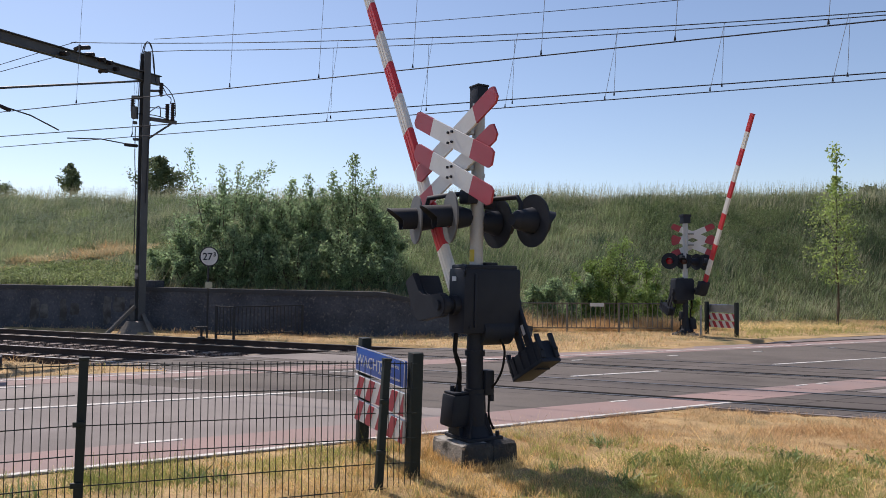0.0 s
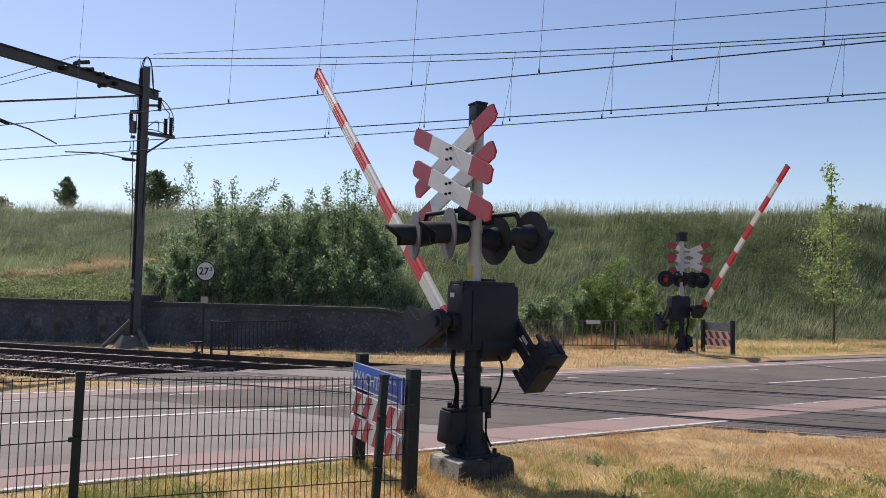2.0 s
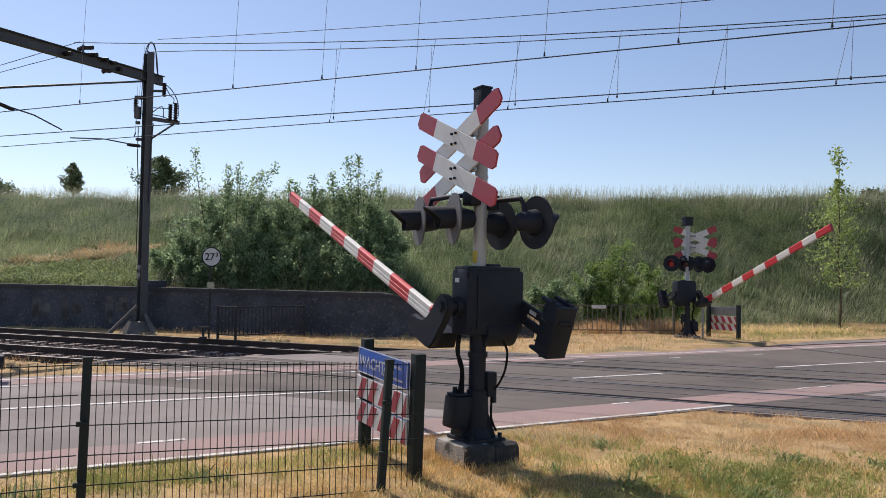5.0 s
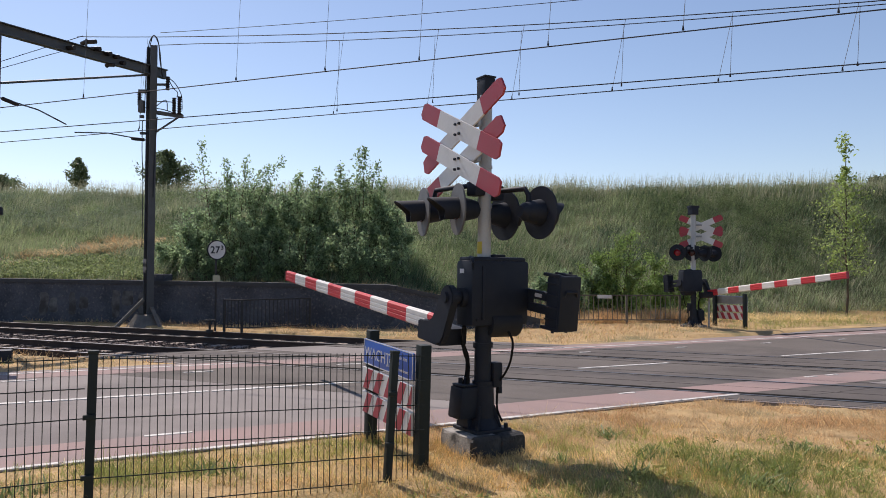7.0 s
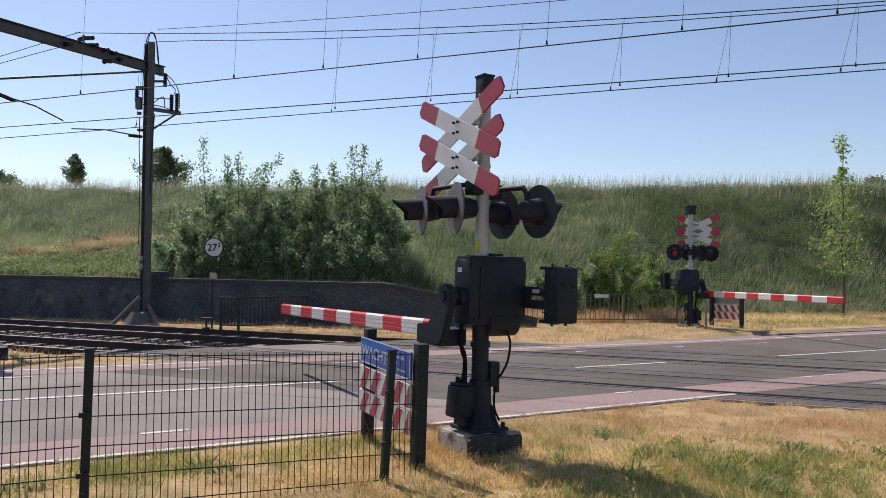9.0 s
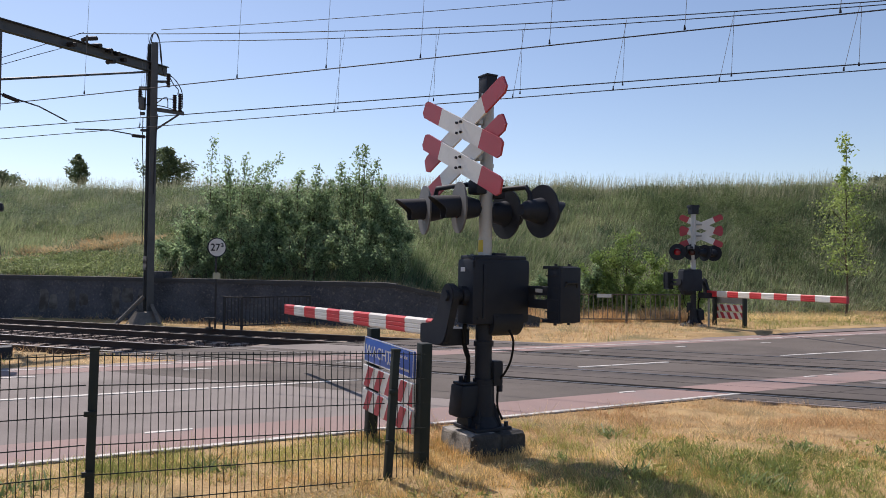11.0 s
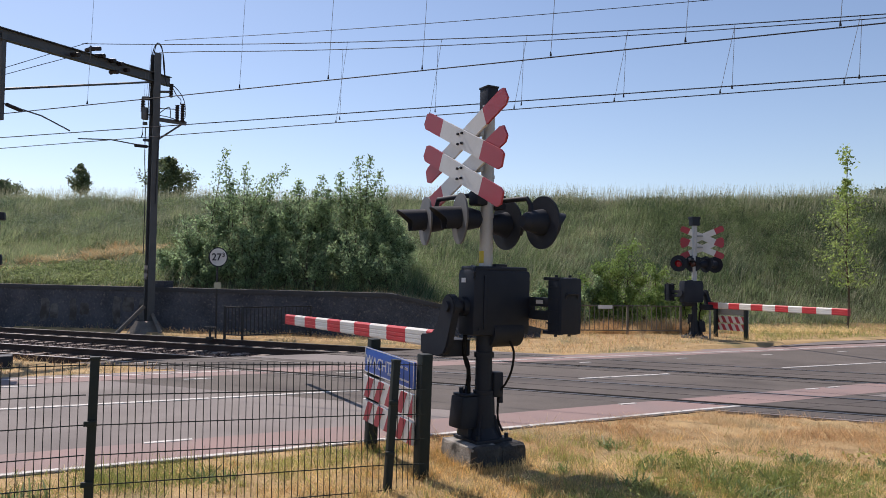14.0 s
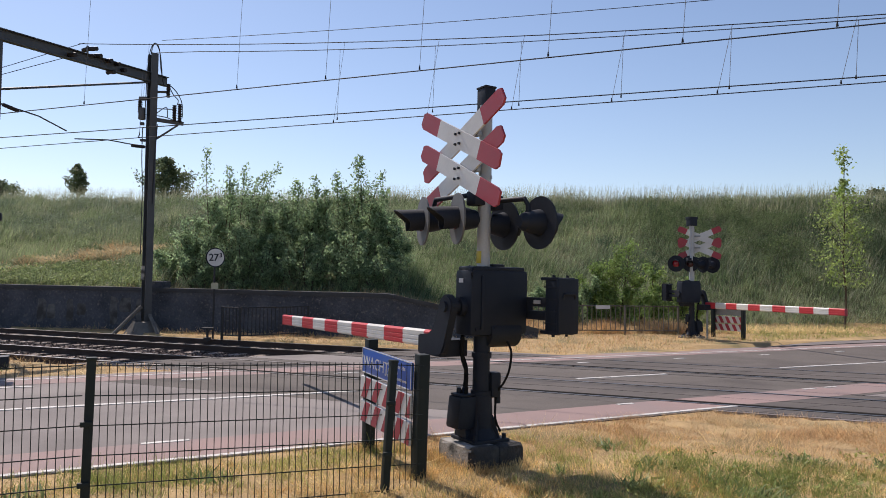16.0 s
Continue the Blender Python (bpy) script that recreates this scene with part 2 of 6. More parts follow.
def eased(pts, n=5):
    """A smooth line through the points."""
    pts = [Vector(p) for p in pts]
    out = []
    for i in range(len(pts) - 1):
        a, b, c, d = pts[max(i - 1, 0)], pts[i], pts[i + 1], pts[min(i + 2, len(pts) - 1)]
        for k in range(n):
            t = k / n
            out.append(0.5 * (2 * b + (c - a) * t + (2 * a - 5 * b + 4 * c - d) * t ** 2 + (3 * b - a - 3 * c + d) * t ** 3))
    return out + [pts[-1]]


def prism(bm, poly, z0, z1):
    """An upright slab over a flat outline."""
    lo = [bm.verts.new((x, y, z0)) for x, y in poly]
    hi = [bm.verts.new((x, y, z1)) for x, y in poly]
    n = len(poly)
    bm.faces.new(lo[::-1]); bm.faces.new(hi)
    for i in range(n):
        bm.faces.new((lo[i], lo[(i + 1) % n], hi[(i + 1) % n], hi[i]))
    return bm


def outline(bm, pts, depth, m=None):
    """A plate: an outline in the local x-z plane, given thickness along y."""
    m = m or Matrix()
    a = [bm.verts.new(m @ Vector((x, -depth / 2, z))) for x, z in pts]
    b = [bm.verts.new(m @ Vector((x, depth / 2, z))) for x, z in pts]
    n = len(pts)
    bm.faces.new(a); bm.faces.new(b[::-1])
    for i in range(n):
        bm.faces.new((a[(i + 1) % n], a[i], b[i], b[(i + 1) % n]))
    return bm


def mesh_of(name, bm, mat, smooth=False):
    bmesh.ops.recalc_face_normals(bm, faces=bm.faces)
    me = bpy.data.meshes.new(name)
    bm.to_mesh(me); bm.free()
    me.materials.append(mat)
    if smooth:
        me.shade_smooth()
        me.set_sharp_from_angle(angle=radians(40))
    return me


def part(name, bm, mat, parent=None, label="", at=None, smooth=True):
    ob = new(name, mesh_of(name, bm, mat, smooth))
    if parent:
        ob.parent = parent
    if at is not None:
        ob.matrix_basis = at
    return tagged(ob, label)


def thing(name, m, label, category, group=""):
    ob = new(name)
    ob.empty_display_size = 0.1
    ob.matrix_basis = m
    return tagged(ob, label, category, group)


def raw(name, verts, faces, mat, smooth=False):
    me = bpy.data.meshes.new(name)
    me.from_pydata([tuple(v) for v in verts], [], [tuple(f) for f in faces])
    me.materials.append(mat)
    if smooth:
        me.shade_smooth()
    return new(name, me)


def quads(name, corners, mat):
    """One mesh of loose four-cornered pieces; corners: an array n x 4 x 3."""
    n = len(corners)
    me = bpy.data.meshes.new(name)
    me.vertices.add(4 * n); me.loops.add(4 * n); me.polygons.add(n)
    me.vertices.foreach_set("co", corners.reshape(-1).astype(np.float32))
    me.loops.foreach_set("vertex_index", np.arange(4 * n, dtype=np.int32))
    me.polygons.foreach_set("loop_start", np.arange(0, 4 * n, 4, dtype=np.int32))
    me.update(calc_edges=True)
    me.materials.append(mat)
    return me


# ---- the plan: road direction (along, across) and track direction ----
ROAD = radians(27.0)
RE = np.array((math.cos(ROAD), math.sin(ROAD)))
RN = np.array((-math.sin(ROAD), math.cos(ROAD)))
TRACK = radians(-22.0)
TE = np.array((math.cos(TRACK), math.sin(TRACK)))
TN = np.array((-math.sin(TRACK), math.cos(TRACK)))


def road_xy(s, n):
    return tuple(RE * s + RN * n)


def track_xy(s, n):
    return tuple(TE * s + TN * n)


def skew(s, n):
    """The far side of the road runs in a little towards the near one."""
    return -0.045 * np.clip(s, -40, 40) * np.clip((n - 7.25) / 3.4, 0, 1)


def cross_xy(nr, nt):
    """The place at the road offset nr and the track offset nt."""
    return tuple(np.linalg.solve(np.array((RN, TN)), np.array((nr, nt))))


NEAR_EDGE, FAR_EDGE, CENTRE = 7.17, 13.55, 10.62
PANEL_NEAR, PANEL_FAR = 4.3, 15.75
RAILS = (10.95, 12.38, 14.47, 15.95)
BED0, BED1 = 10.45, 16.55


def foot_y(x):
    return np.interp(x, [-60, -15, -1.2, 2, 6, 10, 16, 60], [30, 24.6, 21.6, 23.2, 25.2, 27.0, 28.5, 30])


def crest_y(x):
    return 38.8 - 0.144 * x


def base_z(x):
    return np.interp(x, [-60, -1.6, 0.3, 3.0, 60], [1.2, 1.2, 0.7, 0.0, 0.0])


def ground_z(x, y):
    """The lie of the land: verge, sunk track bed and the grassy dike."""
    x, y = np.asarray(x, float), np.asarray(y, float)
    f, c, zb = foot_y(x), crest_y(x), base_z(x)
    s = np.clip((y - f) / (c - f), 0, 1)
    rise = zb + (5.6 - zb) * (0.75 * s + 0.25 * (3 * s * s - 2 * s ** 3))
    back = np.clip((y - c - 5) / 25, 0, 1)
    z = np.where(y > f, rise, 0.0) * (1 - 0.9 * back)
    nr, nt = RN[0] * x + RN[1] * y, TN[0] * x + TN[1] * y
    nr = nr - skew(RE[0] * x + RE[1] * y, nr)
    z = z + np.where(y > f, 0.12 * np.sin(x * 0.7 + 1) * np.cos(y * 0.55) * s * (1 - back), 0)
    z = z + np.where(y < 22, 0.02 * np.sin(1.9 * x) * np.cos(2.3 * y), 0)
    bed = (nt > BED0 - 0.1) & (nt < BED1) & ((nr < PANEL_NEAR) | (nr > PANEL_FAR))
    z = np.where(bed, -0.30, z)
    road = (nr > NEAR_EDGE + 0.36) & (nr < FAR_EDGE - 0.3)
    z = np.where((nr > NEAR_EDGE - 0.3) & (nr < FAR_EDGE + 0.3) & (y < 22), np.minimum(z, -0.012), z)
    pan = (nt > BED0) & (nt < BED1) & (nr > PANEL_NEAR) & (nr < PANEL_FAR)
    bay = (RE[0] * x + RE[1] * y > 14.2) & (nr > FAR_EDGE) & (nr < 14.9)
    return np.where(road | pan | bay, -0.12, z)


def build_ground():
    xs = np.unique(np.concatenate([-np.geomspace(40, 3000, 24), np.arange(-40, -20, 1.0), np.arange(-20, 20, 0.2), np.arange(20, 40, 1.0), np.geomspace(40, 3000, 24)]))
    ys = np.unique(np.concatenate([-np.geomspace(6, 3000, 18), np.arange(-6, 2, 1.0), np.arange(2, 29, 0.2), np.arange(29, 75, 1.0), np.geomspace(75, 4000, 20)]))
    X, Y = np.meshgrid(xs, ys)
    Z = ground_z(X, Y)
    v = np.stack([X, Y, Z], -1).reshape(-1, 3)
    nx, ny = len(xs), len(ys)
    i = np.arange(nx * ny).reshape(ny, nx)
    f = np.stack([i[:-1, :-1], i[:-1, 1:], i[1:, 1:], i[1:, :-1]], -1).reshape(-1, 4)
    ob = raw("ground", v.tolist(), f.tolist(), SOIL, True)
    ob.data.materials.append(TURF)
    mid = v[f].mean(1)
    ob.data.polygons.foreach_set("material_index", (mid[:, 1] > foot_y(mid[:, 0]) + 0.3).astype(np.int32))
    tagged(ob, "dry straw-coloured verge rising to a green grassy dike", "ground", kind="structure")


def strip(bm, s0, s1, n0, n1, z0, z1, steps=1):
    for k in range(steps):
        a, b = s0 + (s1 - s0) * k / steps, s0 + (s1 - s0) * (k + 1) / steps
        prism(bm, [road_xy(a, n0 + skew(a, n0)), road_xy(b, n0 + skew(b, n0)), road_xy(b, n1 + skew(b, n1)), road_xy(a, n1 + skew(a, n1))], z0, z1)


def road_s(nr, nt):
    """How far along the road the track offset nt is met, at the road offset nr."""
    return float(np.dot(cross_xy(nr, nt), RE))


def build_road():
    bm = bmesh.new()
    strip(bm, -70, 90, NEAR_EDGE - 0.01, FAR_EDGE + 0.10, -0.25, 0.0)
    road = part("road", bm, ASPHALT, smooth=False)
    tagged(road, "worn grey asphalt road over the level crossing", "road", kind="structure")
    # widened far side beyond the crossing
    bm = bmesh.new()
    prism(bm, [road_xy(s, n + skew(s, n)) for s, n in ((14.5, FAR_EDGE + 0.10), (90, FAR_EDGE + 0.10), (90, 15.0), (19.5, 15.0), (17, 14.4))], -0.25, 0.0)
    tagged(part("road", bm, ASPHALT, smooth=False), "asphalt bay widening the far side of the road", "road", kind="structure")
    # red cycle lanes on both sides, broken by the track panels
    for n0, n1 in ((NEAR_EDGE + 0.07, NEAR_EDGE + 0.80), (FAR_EDGE - 0.85, FAR_EDGE - 0.10)):
        bm = bmesh.new()
        strip(bm, -70, 90, n0, n1, -0.02, 0.004)
        tagged(part("cycle_lane", bm, RED_ASPHALT, smooth=False), "faded red asphalt cycle lane along the road", "cycle lane", kind="structure")
    for n, w in ((NEAR_EDGE + 0.04, 0.075), (FAR_EDGE - 0.04, 0.075)):
        bm = bmesh.new()
        s = -60.0
        end0, start1 = road_s(n, BED0 + 0.5), road_s(n, BED1 - 3.95)
        while s < 80:
            e = s + 2.4
            a, b = s, e - 0.03
            if a < end0:
                strip(bm, a, min(b, end0), n - w / 2, n + w / 2, -0.01, 0.009)
            elif a > start1:
                strip(bm, a, b, n - w / 2, n + w / 2, -0.01, 0.009)
            s = e
        tagged(part("edge_line", bm, MARKING, smooth=False), "worn white painted edge line", "road marking", kind="structure")
    # centre line: long strokes on both approaches, short broken ones across the tracks
    strokes = [(-62 + 2.2 * k, -62 + 2.2 * k + 2.16) for k in range(30)]
    strokes += [(7.86, 8.5), (8.53, 9.8), (12.7, 13.8), (13.83, 15.6), (15.7, 18.4), (18.5, 21.5)] + [(22 + 4 * k, 25 + 4 * k) for k in range(14)]
    for a, b in strokes:
        bm = bmesh.new()
        strip(bm, a, b, CENTRE - 0.05, CENTRE + 0.05, -0.01, 0.009)
        tagged(part("centre_line", bm, MARKING, smooth=False), "white painted centre line stroke", "road marking", kind="structure", group="centre line strokes")
    # short dashes that part the cycle lanes from the carriageway
    near = [0.72 - 2.95 * k for k in range(16)] + [6.75, 10.5, 11.0] + [13 + 2.95 * k for k in range(20)]
    far = [1.7 + 2.55 * k for k in range(-20, 30)]
    for n, starts in ((NEAR_EDGE + 0.83, near), (FAR_EDGE - 0.9, far)):
        for a in starts:
            bm = bmesh.new()
            strip(bm, a, a + (0.46 if a < 5 else 0.28), n - 0.035, n + 0.035, -0.01, 0.0095)
            tagged(part("lane_dash", bm, MARKING, smooth=False), "short white lane dash", "road marking", kind="structure", group="cycle lane dashes")
    # newer, darker surface round the tracks
    bm = bmesh.new()
    prism(bm, [cross_xy(NEAR_EDGE - 0.05, 8.9), cross_xy(FAR_EDGE - 0.1, 8.9), cross_xy(FAR_EDGE - 0.9, 26), cross_xy(NEAR_EDGE - 0.05, 26)][::-1], -0.1, 0.0014)
    tagged(part("road_patch", bm, ASPHALT_DARK, smooth=False), "darker asphalt surface round the tracks", "road", kind="structure")
    return road


def build_track(road):
    # asphalt and rubber panels of the crossing beside and over the rails
    bm = bmesh.new()
    for nr0, nr1 in ((PANEL_NEAR, NEAR_EDGE - 0.01), (FAR_EDGE + 0.10, PANEL_FAR)):
        prism(bm, [cross_xy(nr0, BED0), cross_xy(nr0, BED1), cross_xy(nr1, BED1), cross_xy(nr1, BED0)][::-1], -0.30, -0.002)
    tagged(part("crossing_apron", bm, ASPHALT, smooth=False), "grey asphalt apron beside the level crossing", "pavement", kind="structure")
    for a, b in ((RAILS[0] - 0.42, RAILS[1] + 0.42), (RAILS[2] - 0.42, RAILS[3] + 0.42)):
        n = 14
        for k in range(n):
            n0, n1 = PANEL_NEAR + (PANEL_FAR - PANEL_NEAR) * k / n, PANEL_NEAR + (PANEL_FAR - PANEL_NEAR) * (k + 1) / n - 0.012
            bm = bmesh.new()
            prism(bm, [cross_xy(n0, a), cross_xy(n1, a), cross_xy(n1, b), cross_xy(n0, b)][::-1], -0.02, 0.0024)
            part("crossing_panel", bm, PANEL, road, smooth=False)
    for n in RAILS:
        side = 1 if n in (RAILS[0], RAILS[2]) else -1
        bm = bmesh.new()
        prism(bm, [cross_xy(PANEL_NEAR, n - 0.036), cross_xy(PANEL_FAR, n - 0.036), cross_xy(PANEL_FAR, n + 0.036), cross_xy(PANEL_NEAR, n + 0.036)], -0.15, 0.006)
        tagged(part("rail", bm, STEEL, smooth=False), "polished steel rail head set in the road", "rail", kind="structure")
        bm = bmesh.new()
        for c, w in ((n + side * 0.106, 0.135), (n - side * 0.044, 0.012)) if side > 0 else ((n + side * 0.047, 0.020),):
            prism(bm, [cross_xy(PANEL_NEAR, c - w / 2), cross_xy(PANEL_FAR, c - w / 2), cross_xy(PANEL_FAR, c + w / 2), cross_xy(PANEL_NEAR, c + w / 2)], -0.15, 0.0072)
        tagged(part("flangeway", bm, RUBBER, smooth=False), "black rubber flange groove beside the rail", "groove", kind="structure")
        # panel joints alongside
    bm = bmesh.new()
    for c in (11.66, 12.80, 15.2, 14.05):
        prism(bm, [cross_xy(PANEL_NEAR, c - 0.005), cross_xy(PANEL_FAR, c - 0.005), cross_xy(PANEL_FAR, c + 0.005), cross_xy(PANEL_NEAR, c + 0.005)], -0.05, 0.0045)
    tagged(part("panel_joint", bm, RUBBER, smooth=False), "dark seams between crossing panels", "seam", kind="structure")

    def rail_profile():
        return [(-0.07, -0.172), (0.07, -0.172), (0.07, -0.155), (0.012, -0.14), (0.012, -0.045), (0.036, -0.035), (0.036, -0.004), (-0.036, -0.004), (-0.036, -0.035), (-0.012, -0.045), (-0.012, -0.14), (-0.07, -0.155)]

    def rail_run(n, a, b, steps):
        pr = rail_profile()
        bm = bmesh.new()
        rings = []
        for k in range(steps + 1):
            s = a + (b - a) * k / steps
            rings.append([bm.verts.new((*track_xy(s, n + dn), z + 0.01)) for dn, z in pr])
        for p, q in zip(rings, rings[1:]):
            for j in range(len(pr)):
                bm.faces.new((p[j], p[(j + 1) % len(pr)], q[(j + 1) % len(pr)], q[j]))
        bm.faces.new(rings[0]); bm.faces.new(rings[-1][::-1])
        return bm

    def track_s(nr, nt):
        return float(np.dot(cross_xy(nr, nt), TE))

    for n in RAILS:
        for a, b in ((-160, track_s(PANEL_FAR, n)), (track_s(PANEL_NEAR, n), 60)):
            ob = part("rail", rail_run(n, a, b, 2), RUST, smooth=False)
            tagged(ob, "rusty steel rail with a bright running head", "rail", kind="structure")
            bm = bmesh.new()
            prism(bm, [track_xy(a, n - 0.031), track_xy(b, n - 0.031), track_xy(b, n + 0.031), track_xy(a, n + 0.031)], 0.0, 0.0105)
            part("running_surface", bm, STEEL, ob, "bright worn rail head")
    # ballast bed: a rough bed with loose stones, and concrete sleepers
    rng = np.random.default_rng(5)
    for nr_lim, a, b in ((PANEL_FAR, -160, None), (PANEL_NEAR, None, 60)):
        bm = bmesh.new()
        poly = [cross_xy(nr_lim, BED0), cross_xy(nr_lim, BED1)]
        end = a if a is not None else b
        poly += [track_xy(end, BED1), track_xy(end, BED0)]
        if b is not None:
            poly = poly[::-1]
        prism(bm, poly, -0.45, -0.165)
        tagged(part("ballast_bed", bm, BALLAST, smooth=False), "brown stone ballast bed under the tracks", "ballast", kind="structure")
    # loose stones
    N = 26000
    s = rng.uniform(-34, 2.0, N); n = rng.uniform(BED0, BED1, N)
    x, y = TE[0] * s + TN[0] * n, TE[1] * s + TN[1] * n
    ok = (RN[0] * x + RN[1] * y > PANEL_FAR + 0.05)
    s, n, x, y = s[ok], n[ok], x[ok], y[ok]
    nearest = np.min(np.abs(n[:, None] - np.array(RAILS)[None, :]), 1)
    ok = nearest > 0.12
    x, y = x[ok], y[ok]
    M = len(x)
    size = rng.uniform(0.018, 0.05, M)
    d = rng.normal(size=(M, 4, 3)); d /= np.linalg.norm(d, axis=2, keepdims=True)
    verts = np.stack([x, y, np.full(M, -0.155) + rng.uniform(0, 0.04, M)], -1)[:, None, :] + d * size[:, None, None]
    idx = np.arange(M)[:, None] * 4
    faces = np.concatenate([idx + np.array(t)[None] for t in ((0, 1, 2), (0, 2, 3), (0, 3, 1), (1, 3, 2))])
    ob = raw("ballast_stones", verts.reshape(-1, 3).tolist(), faces.tolist(), BALLAST)
    tagged(ob, "loose brown ballast stones between the sleepers", "stones", kind="stuff")
    bm = bmesh.new()
    box(bm, 0.24, 2.5, 0.16, None, 0.02)
    sl = mesh_of("sleeper", bm, SLEEPER)
    for centre in ((RAILS[0] + RAILS[1]) / 2, (RAILS[2] + RAILS[3]) / 2):
        for k in range(0, 44):
            s0 = -30.3 + 0.62 * k + (0.2 if centre > 13 else 0)
            p = track_xy(s0, centre)
            if np.dot(p, RN) - 1.25 * abs(float(np.dot(TN, RN))) < PANEL_FAR - 0.05:
                continue
            ob = new("sleeper", sl)
            ob.matrix_basis = pose(p[0], p[1], -0.205, 0, 0, math.degrees(TRACK) + random.uniform(-0.6, 0.6))
            tagged(ob, "pale concrete railway sleeper in ballast", "sleeper", "sleepers")


build_ground()
build_track(build_road())


# ---- the barrier units ----
# local frame of a unit: x along the boom when it lies down, y against the road, z up
HUB = Vector((0.0, 0.33, 1.435))
NEAR_AT = Matrix.Translation((0.380, 7.02, 0.0)) @ pose(0, 0, 0, 0, 0.5, 0) @ pose(0, 0, 0, 0, 0, 121.07)
FAR_AT = pose(7.48, 22.11, -0.105, 0, 0, -74.61)
DISC_R = 0.245


def rot(axis, deg):
    return Matrix.Rotation(radians(deg), 4, axis)


def at(x, y, z):
    return Matrix.Translation((x, y, z))


def cross_arm(parent, centre, tilt, y, yaw, length=1.55, width=0.178):
    """One slat of a crossbuck: white with red ends that are cut to a blunt point."""
    m = rot('Z', yaw) @ at(centre[0], y, centre[1]) @ rot('Y', tilt)
    h, w, k = length / 2, width / 2, 0.40
    arm = part("cross_arm", outline(bmesh.new(), [(-k, -w), (k, -w), (k, w), (-k, w)], 0.022), SIGN_WHITE, parent, at=m, smooth=False)
    for sgn in (-1, 1):
        pts = [(sgn * k, -w), (sgn * (h - 0.05), -w), (sgn * h, -w * 0.55), (sgn * (h - 0.015), w * 0.75), (sgn * (h - 0.07), w), (sgn * k, w)]
        part("red_end", outline(bmesh.new(), pts if sgn > 0 else pts[::-1], 0.022), SIGN_RED, arm, smooth=False)
    return arm


def lamp_unit(parent, centre, turn, lit=False, hood=0.30, front=True):
    """A round black signal lamp: backing disc, lamp body, hood and red lens; it looks along local y turned by turn."""
    m = at(*centre) @ rot('Z', turn)
    disc = bmesh.new()
    cyl(disc, DISC_R, DISC_R, 0.016, rot('X', 90), 40)
    d = part("backing_disc", disc, DARK_GREY if front else BLACK, parent, "dark grey round backing disc" if front else "black round backing disc", at=m)
    bm = bmesh.new()
    cyl(bm, 0.085, 0.125, 0.17, at(0, -0.10, 0) @ rot('X', -90), 28)
    cyl(bm, 0.05, 0.085, 0.05, at(0, -0.21, 0) @ rot('X', -90), 28)
    part("lamp_body", bm, BLACK, d)
    bm = bmesh.new()
    cyl(bm, 0.10, 0.10, 0.012, at(0, 0.016, 0) @ rot('X', 90), 28)
    bmesh.ops.create_uvsphere(bm, u_segments=20, v_segments=8, radius=0.1, matrix=at(0, 0.015, 0) @ Matrix.Diagonal((1, 0.25, 1, 1)))
    part("lens", bm, LENS_LIT if lit else LENS_RED, d, "lit red lens" if lit else "unlit red lens")
    # hood: an open half tube that narrows to its lower front
    bm = bmesh.new()
    rings = []
    for r in (0.118, 0.108):
        row = []
        for j in range(25):
            a = radians(-50 + 280 * j / 24)
            reach = hood * (0.50 + 0.50 * max(0.0, math.sin(a))) + 0.01
            row.append((bm.verts.new((r * math.cos(a), 0.006, r * math.sin(a))), bm.verts.new((r * math.cos(a) * 0.97, reach, r * math.sin(a) * 0.97 - 0.015))))
        rings.append(row)
    for row in rings:
        for p, q in zip(row, row[1:]):
            bm.faces.new((p[0], q[0], q[1], p[1]))
    for p, q, p2, q2 in zip(rings[0], rings[0][1:], rings[1], rings[1][1:]):
        bm.faces.new((p[1], q[1], q2[1], p2[1]))
    part("hood", bm, BLACK_MATT, d, "black sun hood")
    return d


